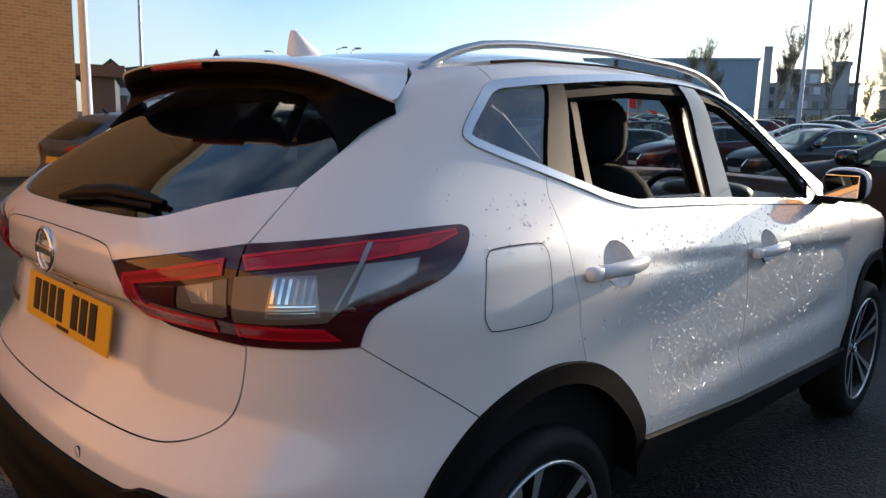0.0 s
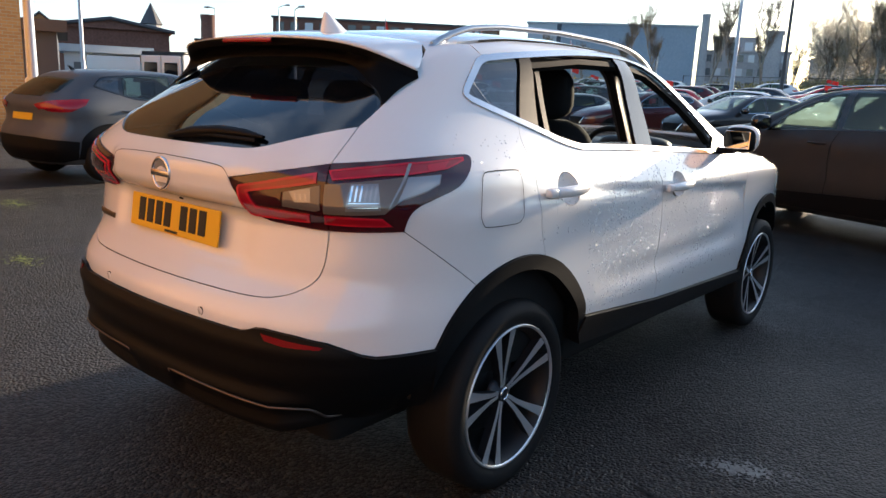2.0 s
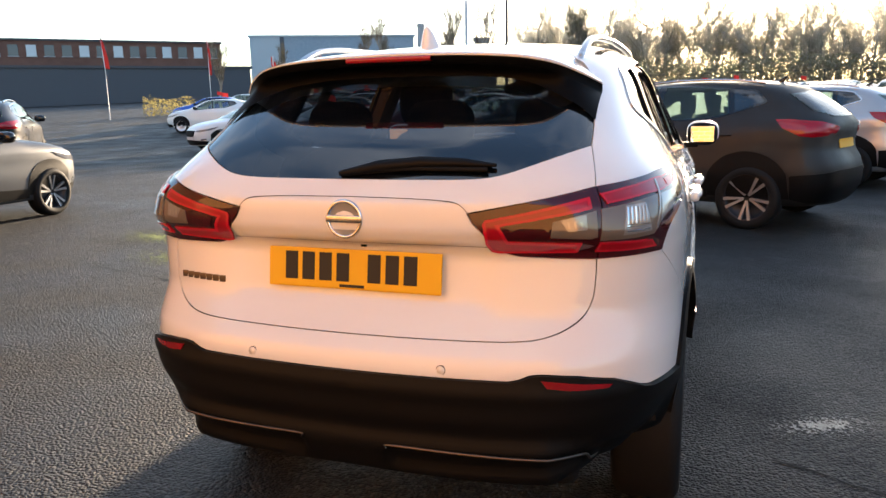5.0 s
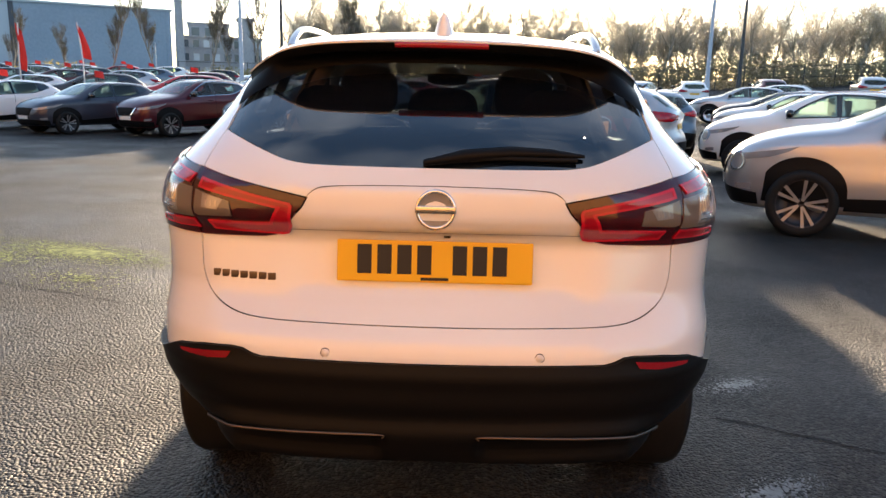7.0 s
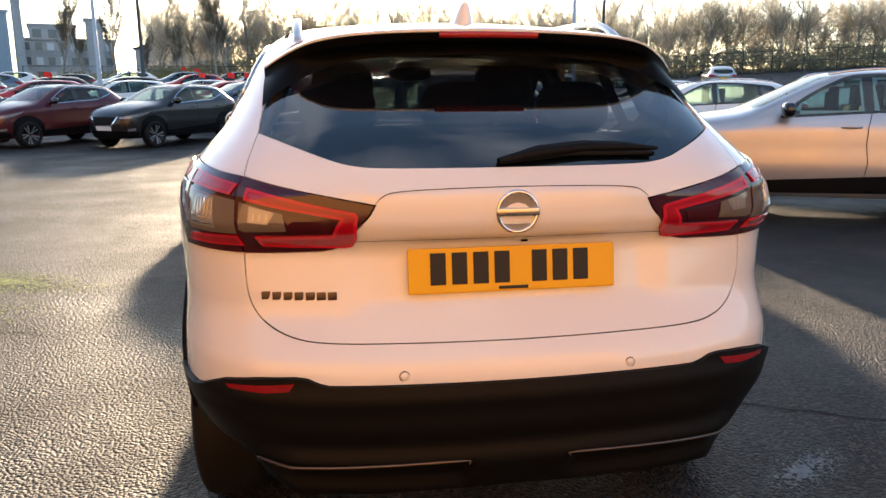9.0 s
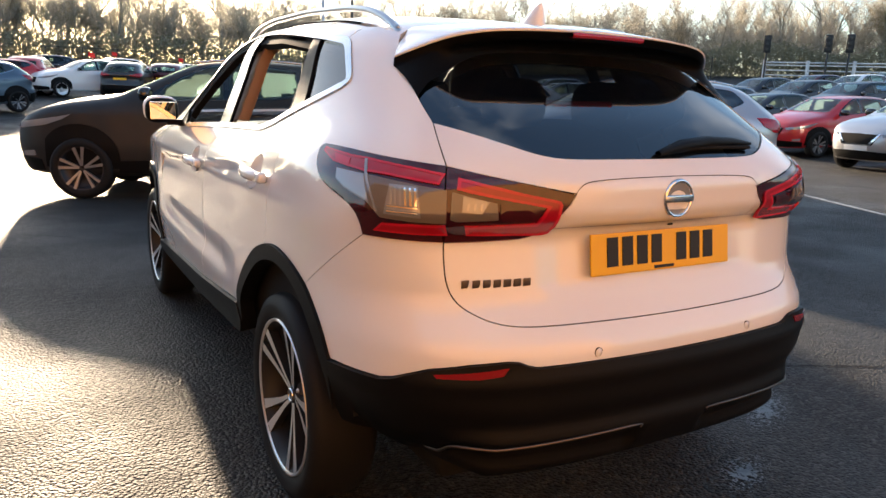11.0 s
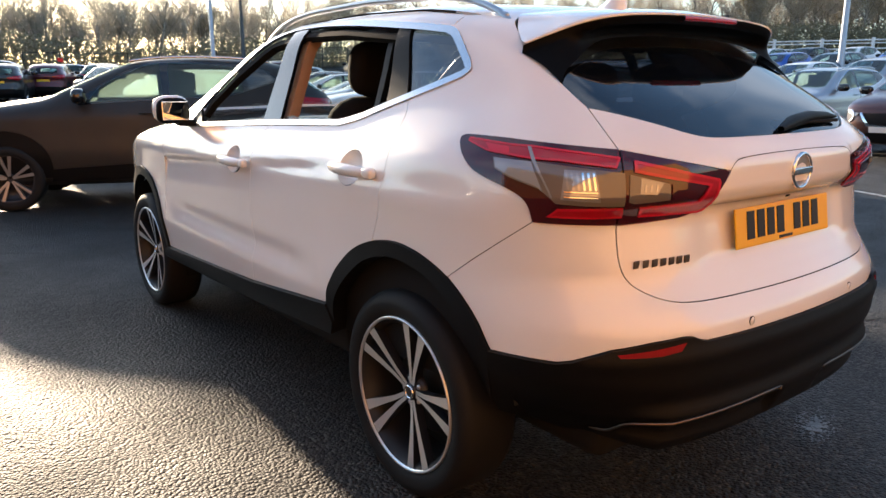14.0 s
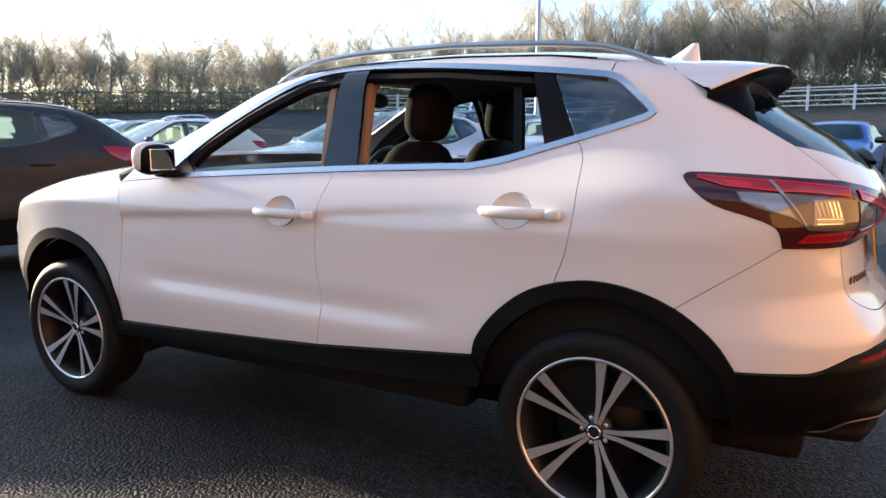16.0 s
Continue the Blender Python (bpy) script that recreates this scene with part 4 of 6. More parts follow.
# ---- ground ----
def ground_z(x, y):
    """Level round the white car, rising gently towards the woods and the road."""
    x, y = np.asarray(x, float), np.asarray(y, float)
    ramp = lambda v: np.where(v > 0, v * v / (v + 6.0), 0)
    return np.minimum(.075 * ramp(x - 13) + .045 * ramp(y - 17), 3.6)


def on_ground(x, y):
    return float(ground_z(x, y))


ASPHALT = material("worn_asphalt", (0.05, 0.05, 0.05), 0.6)
b_, at_, fac_ = mottle(ASPHALT, (0.0034, 0.0033, 0.0031), (0.0155, 0.0147, 0.0130), 0.45, 6.0, 0.3, 0.72, more=90.0)
wet = node(ASPHALT, "ShaderNodeTexNoise", Scale=0.9, Detail=4.0)
join(ASPHALT, at_, wet.inputs["Vector"])
wr = node(ASPHALT, "ShaderNodeMapRange")
wr.inputs[1].default_value, wr.inputs[2].default_value, wr.inputs[3].default_value, wr.inputs[4].default_value = 0.35, 0.65, 0.52, 0.74
join(ASPHALT, wet.outputs["Fac"], wr.inputs[0])
join(ASPHALT, wr.outputs[0], b_.inputs["Roughness"])
# stone chips: each cell its own tone, standing proud of the binder
chips = node(ASPHALT, "ShaderNodeTexVoronoi", Scale=78.0)
join(ASPHALT, at_, chips.inputs["Vector"])
tone = node(ASPHALT, "ShaderNodeSeparateColor")
join(ASPHALT, chips.outputs["Color"], tone.inputs[0])
pick = node(ASPHALT, "ShaderNodeMapRange")
pick.inputs[1].default_value, pick.inputs[2].default_value, pick.inputs[3].default_value, pick.inputs[4].default_value = 0.50, 1.0, 0.30, 4.6
join(ASPHALT, tone.outputs[0], pick.inputs[0])
mulc = node(ASPHALT, "ShaderNodeVectorMath")
mulc.operation = "SCALE"
join(ASPHALT, b_.inputs["Base Color"].links[0].from_socket, mulc.inputs[0])
join(ASPHALT, pick.outputs[0], mulc.inputs["Scale"])
join(ASPHALT, mulc.outputs[0], b_.inputs["Base Color"])
cb = node(ASPHALT, "ShaderNodeBump", Strength=1.0, Distance=0.0095)
hmix = node(ASPHALT, "ShaderNodeMath")
hmix.operation = "SUBTRACT"
join(ASPHALT, tone.outputs[1], hmix.inputs[0])
join(ASPHALT, chips.outputs["Distance"], hmix.inputs[1])
join(ASPHALT, hmix.outputs[0], cb.inputs["Height"])
join(ASPHALT, cb.outputs[0], b_.inputs["Normal"])
b_.inputs["Specular IOR Level"].default_value = 0.42
xs = np.concatenate([np.linspace(-700, -40, 12), np.linspace(-36, 90, 64), np.linspace(100, 700, 12)])
ys = np.concatenate([np.linspace(-700, -30, 12), np.linspace(-26, 120, 74), np.linspace(130, 900, 14)])
GX, GY = np.meshgrid(xs, ys, indexing="ij")
gm = grid_mesh("ground", np.stack([GX, GY, ground_z(GX, GY)], 2))
gm.materials.append(ASPHALT)
gm.shade_smooth()
tagged(new("ground", gm), "dark worn asphalt of a car park, damp in patches", "ground", kind="structure")
PAINT_LINE = material("worn_white_line", (0.45, 0.45, 0.44), 0.7)
mottle(PAINT_LINE, (0.10, 0.10, 0.10), (0.55, 0.55, 0.53), 9.0, 5.0, 0.35, 0.6)


def ground_line(x0, y0, x1, y1, w=.09):
    d = Vector((x1 - x0, y1 - y0)).normalized()
    n = Vector((-d.y, d.x)) * w / 2
    rows_ = []
    for k in np.linspace(0, 1, 12):
        x, y = x0 + (x1 - x0) * k, y0 + (y1 - y0) * k
        rows_.append([(x + s * n.x, y + s * n.y, on_ground(x, y) + .004) for s in (-1, 1)])
    ob = part("trim_line", grid_mesh("line", rows_), PAINT_LINE, None)
    tagged(ob, "worn white parking line on asphalt", "road marking", kind="structure")


ground_line(6.1, -.6, 9.9, 7.9)
TAR = material("tar_joint", (0.003, 0.003, 0.003), 0.7, spec=0.2)


def ground_joint(points):
    """A wandering open joint in the asphalt."""
    pts = curve(points, 14)
    r_ = random.Random(int(abs(points[0][0]) * 100))
    rows_ = []
    for (x, y), (x2, y2) in zip(pts, pts[1:]):
        d = Vector((x2 - x, y2 - y)).normalized()
        w, o = r_.uniform(.003, .010), r_.uniform(-.012, .012)
        rows_.append([(x - d.y * (o + s * w), y + d.x * (o + s * w), on_ground(x, y) + .003) for s in (-1, 1)])
    tagged(part("trim_joint", grid_mesh("joint", rows_), TAR, None), "dark open joint across the asphalt", "crack", kind="structure")


ground_joint([(-7.6, 8.3), (-4.03, 6.26), (-2.89, 5.58), (-1.83, 4.99), (-1.1, 4.5)])
ground_joint([(-4.2, 2.55), (-3.06, 2.21), (-2.6, 2.05), (-2.0, 1.81)])
ground_joint([(1.2, .35), (2.05, -.07), (2.7, -.38), (4.4, -1.2)])
MOSS = material("moss", (0.10, 0.14, 0.03), 0.9)
mottle(MOSS, (0.07, 0.09, 0.02), (0.28, 0.33, 0.08), 14.0)
PUDDLE = material("damp_stain", (0.09, 0.09, 0.095), 0.35)
mottle(PUDDLE, (0.025, 0.025, 0.026), (0.09, 0.09, 0.093), 11.0)


def stain(name, label, mat, spots, seed, grain=.010):
    """Scattered flat flakes that thin out towards the edge of each spot: (x, y, half length, half width, turn, count)."""
    rnd = random.Random(seed)
    v, f = [], []
    for cx, cy, a, b2, turn, n in spots:
        for _ in range(n):
            r, th = rnd.random() ** .8, rnd.uniform(0, 6.283)
            px, py = a * r * math.cos(th), b2 * r * math.sin(th)
            x, y = cx + px * math.cos(turn) - py * math.sin(turn), cy + px * math.sin(turn) + py * math.cos(turn)
            s = rnd.uniform(.3, 1.0) * grain * (1.25 - r)
            k = len(v)
            ph = rnd.uniform(0, 6.283)
            for j in range(5):
                q_ = s * rnd.uniform(.6, 1.2)
                v.append((x + q_ * math.cos(ph + j * 1.2566), y + q_ * math.sin(ph + j * 1.2566), on_ground(x, y) + .0035 + .0005 * rnd.random()))
            f.append(tuple(range(k, k + 5)))
    me_ = bpy.data.meshes.new(name)
    me_.from_pydata(v, [], f)
    tagged(part(name, me_, mat, None, smooth=False), label, "stain", kind="stuff")


stain("moss", "thin green moss growing in the asphalt", MOSS, [(-3.0, 3.22, 1.25, .38, -.36, 6500), (-3.6, 3.0, .8, .4, -.3, 1500), (-2.6, 2.4, .7, .4, -.3, 600), (-3.5, .1, .35, .2, .1, 200), (-6.1, 1.0, .6, .25, 0, 400), (-4.6, 3.9, .9, .35, -.36, 1800)], 3, .015)
stain("water_stain", "pale damp stain on asphalt", PUDDLE, [(1.43, .73, .30, .13, .5, 620), (1.2, -.25, .28, .11, .5, 620), (.65, -.58, .20, .09, .4, 380)], 4)

# ---- brick showroom behind the camera and to its side ----
BRICK = material("orange_brick", (0.42, 0.19, 0.10), 0.85)
tcb = coords(BRICK)
sep, cmb = node(BRICK, "ShaderNodeSeparateXYZ"), node(BRICK, "ShaderNodeCombineXYZ")
addxy = node(BRICK, "ShaderNodeMath")
addxy.operation = "ADD"
join(BRICK, tcb, sep.inputs[0])
join(BRICK, sep.outputs[0], addxy.inputs[0])
join(BRICK, sep.outputs[1], addxy.inputs[1])
join(BRICK, addxy.outputs[0], cmb.inputs[0])
join(BRICK, sep.outputs[2], cmb.inputs[1])
bt = node(BRICK, "ShaderNodeTexBrick", Scale=1.0)
bt.inputs["Brick Width"].default_value, bt.inputs["Row Height"].default_value, bt.inputs["Mortar Size"].default_value = 0.225, 0.075, 0.006
bt.inputs["Color1"].default_value, bt.inputs["Color2"].default_value, bt.inputs["Mortar"].default_value = (0.51, 0.245, 0.070, 1), (0.42, 0.185, 0.052, 1), (0.42, 0.33, 0.20, 1)
join(BRICK, cmb.outputs[0], bt.inputs["Vector"])
bb = BRICK.node_tree.nodes["Principled BSDF"]
join(BRICK, bt.outputs["Color"], bb.inputs["Base Color"])
bbu = node(BRICK, "ShaderNodeBump", Strength=0.6, Distance=0.01)
join(BRICK, bt.outputs["Fac"], bbu.inputs["Height"])
bbu.invert = True
join(BRICK, bbu.outputs[0], bb.inputs["Normal"])
FASCIA = material("cream_fascia", (0.72, 0.62, 0.40), 0.6)
ROOF_METAL = material("grey_metal_roof", (0.22, 0.23, 0.25), 0.45, 0.4)
tagged(part("wall_south", block(-22, 6.0, -10.4, -9.8, 0, 8.0), BRICK, None, smooth=False), "orange brick showroom wall", "wall", kind="structure")
tagged(part("wall_west", block(-22, -16.4, -9.8, 5.1, 0, 10.5), BRICK, None, smooth=False), "orange brick showroom wall", "wall", kind="structure")
tagged(part("trim_south", block(-22.2, 6.2, -10.6, -9.5, 8.0, 8.3), ROOF_METAL, None, smooth=False), "grey metal roof edge", "roof edge", kind="structure")
tagged(part("trim_west", block(-22.2, -16.1, -9.5, 5.4, 10.5, 11.2), FASCIA, None, smooth=False), "cream painted roof fascia", "roof edge", kind="structure")


# ---- the other cars ----
def paint(name, base, metal=0.0, rough=0.3, coat=0.6):
    m = material(name, base, rough, metal, coat)
    at = coords(m)
    n = node(m, "ShaderNodeTexNoise", Scale=3.0, Detail=5.0)
    join(m, at, n.inputs["Vector"])
    r = node(m, "ShaderNodeMapRange")
    r.inputs[3].default_value, r.inputs[4].default_value = rough * .7, rough * 1.6
    join(m, n.outputs["Fac"], r.inputs[0])
    join(m, r.outputs[0], m.node_tree.nodes["Principled BSDF"].inputs["Roughness"])
    return m


PAINTS = {
    "white": paint("white_paint", (0.75, 0.75, 0.74)), "silver": paint("silver_paint", (0.46, 0.47, 0.49), 0.7), "grey": paint("dark_grey_paint", (0.022, 0.026, 0.034), 0.1, 0.35, 0.3),
    "black": paint("black_paint", (0.010, 0.010, 0.011), 0.2), "red": paint("red_paint", (0.45, 0.012, 0.018)), "dark_red": paint("dark_red_paint", (0.075, 0.004, 0.010), 0.4),
    "blue": paint("blue_paint", (0.01, 0.08, 0.40), 0.4), "steel_blue": paint("steel_blue_paint", (0.10, 0.15, 0.20), 0.6), "slate_blue": paint("blue_grey_paint", (0.030, 0.036, 0.055), 0.3), "slate": paint("dusty_slate_paint", (0.07, 0.077, 0.088), 0.3, 0.4, 0.2), "bronze": paint("brown_metallic_paint", (0.045, 0.012, 0.010), 0.4),
    "olive": paint("grey_beige_paint", (0.20, 0.19, 0.16), 0.7), "soot": paint("brown_black_paint", (0.008, 0.0077, 0.0075), 0.0, 0.5, 0.08), "green": paint("dark_green_paint", (0.02, 0.05, 0.03), 0.3)}
WORDS = {"white": "white", "silver": "silver", "grey": "dark grey", "black": "black", "red": "bright red", "dark_red": "dark red", "blue": "bright blue", "steel_blue": "steel blue",
         "slate_blue": "dark blue-grey", "slate": "dusty slate-grey", "bronze": "brown-red", "olive": "dusty grey-beige", "soot": "brown-black", "green": "dark green"}
CAR_GLASS = glass("car_glass", (0.62, 0.78, 0.72), 0.85, face=0.06)
WET_GLASS = glass("rain_beaded_glass", (0.70, 0.86, 0.80), 0.62, face=0.06)
wt_ = WET_GLASS.node_tree
wd_ = wt_.nodes.new("ShaderNodeBsdfTranslucent")
wd_.inputs[0].default_value = (0.55, 0.68, 0.60, 1)
for l_ in [l for l in wt_.links if l.from_node.type == "BSDF_DIFFUSE"]:
    wt_.links.new(wd_.outputs[0], l_.to_socket)
HEAD_LENS = material("headlamp_lens", (0.26, 0.27, 0.29), 0.10, 0.15, 0.8)
FLAG_RED = material("red_flag_cloth", (0.75, 0.03, 0.02), 0.8)


def scaled(me, s):
    me.transform(Matrix.Diagonal((*s, 1)))
    return me


def shell_mesh(windows):
    """The closed bodywork with its window openings left out."""
    c, half = np.array((0, 1.32, .72)), np.array((.95, 2.3, .95))
    faces, verts = [], []
    n_ = (16, 44, 18)
    for ax in range(3):
        for sg in (-1, 1):
            o = [a for a in range(3) if a != ax]
            u, v = np.meshgrid(np.linspace(-1, 1, n_[o[0]] + 1), np.linspace(-1, 1, n_[o[1]] + 1), indexing="ij")
            d = np.zeros(u.shape + (3,))
            d[..., ax], d[..., o[0]], d[..., o[1]] = sg, u, v
            d = (d * half).reshape(-1, 3)
            p = B.solve(lambda k: tuple((c + k[:, None] * d).T), np.zeros(len(d)), np.full(len(d), 1.3))
            p[:, 2] = np.maximum(p[:, 2], .26)
            k0, m = len(verts), u.shape[1]
            verts += p.tolist()
            for i in range(u.shape[0] - 1):
                for j in range(m - 1):
                    q = (k0 + i * m + j, k0 + (i + 1) * m + j, k0 + (i + 1) * m + j + 1, k0 + i * m + j + 1)
                    faces.append(q if (sg > 0) == (ax != 1) else q[::-1])
    P = np.array(verts)
    cen = np.array([P[list(f)].mean(0) for f in faces])
    drop = np.zeros(len(faces), bool)
    for kind, poly in windows:
        ij = {"side": (1, 2), "top": (0, 1), "rear": (0, 2)}[kind]
        pts = np.abs(cen[:, ij[0]]) if ij[0] == 0 else cen[:, ij[0]]
        hit_ = inside_poly(poly, np.stack([pts, cen[:, ij[1]]], 1))
        if kind == "side":
            hit_ &= np.abs(cen[:, 0]) > .45
        if kind == "top":
            hit_ &= (cen[:, 2] > 1.02)
        if kind == "rear":
            hit_ &= cen[:, 1] < 0
        drop |= hit_
    bm = bmesh.new()
    vs_ = [bm.verts.new(v) for v in verts]
    for f, dr in zip(faces, drop):
        if not dr:
            bm.faces.new([vs_[i] for i in f])
    bmesh.ops.remove_doubles(bm, verts=bm.verts, dist=.002)
    me_ = bpy.data.meshes.new("shell")
    bm.to_mesh(me_)
    bm.free()
    me_.shade_smooth()
    return me_


SIDE_F = [(1.86, 1.095), (1.11, 1.135), (1.14, 1.50), (1.29, 1.475), (1.57, 1.352), (1.76, 1.235)]
SIDE_R = [(1.04, 1.14), (.56, 1.156), (.28, 1.205), (.33, 1.46), (.70, 1.496), (1.06, 1.503)]
SIDE_Q = [(.22, 1.225), (.02, 1.292), (-.055, 1.325), (-.02, 1.372), (.05, 1.432), (.27, 1.457)]
SCREEN = [(.0, 1.51), (.48, 1.45), (.56, 1.72), (.66, 2.12), (.56, 2.22), (.0, 2.29)]
REAR_W = [(.0, 1.165), (.36, 1.17), (.56, 1.225), (.52, 1.40), (.0, 1.43)]
front_of = lambda a, z: B.solve(lambda k: (k * np.sin(a), 2.2 + k * np.cos(a), z + 0 * k), np.zeros(a.shape), np.full(a.shape, 2.5))


def car_meshes(s, wheel_r=.33, badge_grille=True):
    """All meshes of one style, scaled from the common bodywork."""
    M = {}

    def put(key, me_):
        M[key] = scaled(me_, s)

    ins = lambda poly, d: [tuple(v) for v in inset(poly, d)]
    put("body", shell_mesh([("side", ins(SIDE_F, .02)), ("side", ins(SIDE_R, .02)), ("top", ins(SCREEN, .03)), ("rear", ins(REAR_W, .03))]))
    for nm_, poly in (("front_side_window", SIDE_F), ("rear_side_window", SIDE_R), ("quarter_window", SIDE_Q)):
        for sd in ("", "L"):
            put(nm_ + sd, patch(B, B.side, poly, step=.08, out=.006, flange=.012, gap=0, mirror=sd))
    outl = curve(DLO_LOW, 3)[:-1] + curve(DLO_TIP, 3)[:-1] + curve(DLO_TOP, 3)[:-1]
    for sd in ("", "L"):
        put("window_frame" + sd, patch(B, B.side, outl, step=.06, out=.004, flange=.015, gap=0, mirror=sd, holes=[ins(SIDE_F, .012), ins(SIDE_R, .012)]))
        put("window_strip" + sd, patch(B, B.side, outl, step=.06, out=.008, flange=.012, gap=0, mirror=sd, holes=[ins(outl, .016)]))
        put("arch_rear" + sd, patch(B, B.side, curve(ARCH_R, 3) + [(-.40, .34), (.44, .34)], step=.07, out=.006, flange=.012, gap=0, mirror=sd))
        put("arch_front" + sd, patch(B, B.side, curve(ARCH_F, 3)[:-4] + [(3.05, .34), (2.22, .34)], step=.07, out=.006, flange=.012, gap=0, mirror=sd))
        put("sill" + sd, patch(B, B.side, [(2.224, .428), (.433, .52), (.43, .32), (2.25, .30)], step=.1, out=.008, flange=.012, gap=0, mirror=sd))
        put("tail_lamp" + sd, patch(B, B.around, [R(.36, 1.06), R(.64, 1.12), S(-.35, 1.145), S(-.22, 1.145), S(-.30, 1.06), S(-.46, .98), R(.62, .96), R(.45, .97)], step=.05, out=.006, flange=.012, gap=0, mirror=sd))
        put("headlamp" + sd, patch(B, front_of, [(.38, .795), (.62, .835), (.90, .895), (1.02, .925), (.93, .865), (.78, .80), (.56, .755), (.40, .745)], step=.04, out=.008, flange=.012, gap=0, mirror=sd))
        put("fog_lamp" + sd, patch(B, front_of, [(.52, .50), (.66, .52), (.66, .46), (.52, .45)], step=.04, out=.008, flange=.012, gap=0, mirror=sd))
        put("mirror" + sd, superellipsoid(((-1 if sd else 1) * .94, 1.90, 1.165), (.125, .07, .08), 2.8, 14))
        sgn = -1 if sd else 1
        for nm_, y in (("handle_front", 1.25), ("handle_rear", .30)):
            pts = B.side(np.linspace(y - .1, y + .1, 5), np.full(5, .99))
            pts[:, 0] = sgn * (pts[:, 0] + np.array((0, .025, .03, .025, 0)))
            put(nm_ + sd, tube(pts, .012, 6))
        put("door_gap" + sd, patch(B, B.side, [(y + .004, z) for y, z in GAP_B] + [(y - .004, z) for y, z in GAP_B[::-1]], step=.06, out=.003, flange=0, gap=0, mirror=sd))
    put("windscreen", patch(B, B.top, SCREEN, step=.1, out=.006, flange=.012, gap=0, mirror="both"))
    put("rear_window", patch(B, B.around, [R(*q) for q in REAR_W], step=.08, out=.006, flange=.012, gap=0, mirror="both"))
    put("rear_bumper", patch(B, B.around, [R(.0, .30), R(.0, .63), R(.45, .63), R(.75, .60), S(-.40, .58), S(-.40, .34), R(.70, .30)], step=.08, out=.008, flange=.015, gap=0, mirror="both"))
    put("front_bumper", patch(B, front_of, [(.0, .28), (.0, .47), (.45, .45), (.70, .42), (.70, .30)], step=.08, out=.008, flange=.015, gap=0, mirror="both"))
    for sd in ("", "L"):
        ring = lambda k: [(.52 + .070 * k * math.cos(a), .74 + .092 * k * math.sin(a)) for a in np.linspace(0, 2 * math.pi, 20, endpoint=False)]
        put("round_lamp" + sd, patch(B, front_of, ring(1.0), step=.04, out=.012, flange=.012, gap=0, mirror=sd))
        put("lamp_ring" + sd, patch(B, front_of, ring(1.18), step=.03, out=.016, flange=.012, gap=0, mirror=sd, holes=[ring(.95)]))
    put("grille", patch(B, front_of, [(.0, .58), (.0, .80), (.34, .79), (.26, .58)], step=.05, out=.008, flange=.012, gap=0, mirror="both"))
    put("grille_trim", patch(B, front_of, [(.0, .575), (.0, .598), (.20, .598), (.335, .80), (.365, .80), (.235, .575)], step=.04, out=.014, flange=.012, gap=0, mirror="both"))
    put("rear_plate", patch(B, B.around, [R(.0, .84), R(.0, .95), R(.26, .95), R(.26, .84)], step=.08, out=.012, flange=.006, gap=0, mirror="both"))
    put("front_plate", patch(B, front_of, [(.0, .47), (.0, .57), (.20, .57), (.20, .47)], step=.08, out=.018, flange=.006, gap=0, mirror="both"))
    seats = bmesh.new()
    for q in (block(-.60, -.14, .85, 1.02, .7, 1.2, .05), block(.14, .60, .85, 1.02, .7, 1.2, .05), block(-.5, -.24, .86, .95, 1.2, 1.42, .03), block(.24, .5, .86, .95, 1.2, 1.42, .03),
              block(-.62, .62, .0, .16, .7, 1.2, .05), block(-.62, .62, 1.7, 2.15, .85, 1.06, .05), block(-.68, .68, -.1, 2.1, .45, .6)):
        m_ = bpy.data.meshes.new("t")
        q.to_mesh(m_)
        q.free()
        seats.from_mesh(m_)
        bpy.data.meshes.remove(m_)
    m_ = bpy.data.meshes.new("seats")
    seats.to_mesh(m_)
    seats.free()
    put("cabin", m_)
    put("roof_rail", tube([(.53, y, roof_z(y, .53) + .03) for y in np.linspace(0, 1.45, 8)], .016, 6))
    put("roof_railL", tube([(-.53, y, roof_z(y, .53) + .03) for y in np.linspace(0, 1.45, 8)], .016, 6))
    put("aerial", tube([(0, .02, roof_z(0, 0)), (0, -.04, roof_z(0, 0) + .05), (0, -.06, roof_z(0, 0) + .06)], [.03, .015, .004], 6))
    M["tyre"] = lathe([(wheel_r * .72, .09), (wheel_r * .80, .105), (wheel_r * .93, .10), (wheel_r, .075), (wheel_r, -.075), (wheel_r * .93, -.10), (wheel_r * .72, -.09)], 28)
    M["rim"] = lathe([(0, .03), (wheel_r * .16, .06), (wheel_r * .18, .03), (wheel_r * .60, .02), (wheel_r * .66, .06), (wheel_r * .74, .095), (wheel_r * .745, .06), (wheel_r * .745, -.09)], 28)
    v, f = [], []
    for k in range(10):
        a0 = 2 * math.pi * (k // 2) / 5 + (.07 if k % 2 else -.07)
        for rr, hw, x, a in ((.03, .010, .062, a0), (wheel_r * .71, .017, .088, a0 + (.13 if k % 2 else -.13))):
            for dx in (0, -.03):
                for sg in (-1, 1):
                    v.append((x + dx, rr * math.cos(a) - sg * hw * math.sin(a), rr * math.sin(a) + sg * hw * math.cos(a)))
        o = 8 * k
        f += [(o, o + 1, o + 5, o + 4), (o, o + 4, o + 6, o + 2), (o + 1, o + 3, o + 7, o + 5)]
    M["spokes"] = bpy.data.meshes.new("spokes")
    M["spokes"].from_pydata(v, [], f)
    for me_ in M.values():
        me_.shade_smooth()
    M["spokes"].shade_flat()
    return M


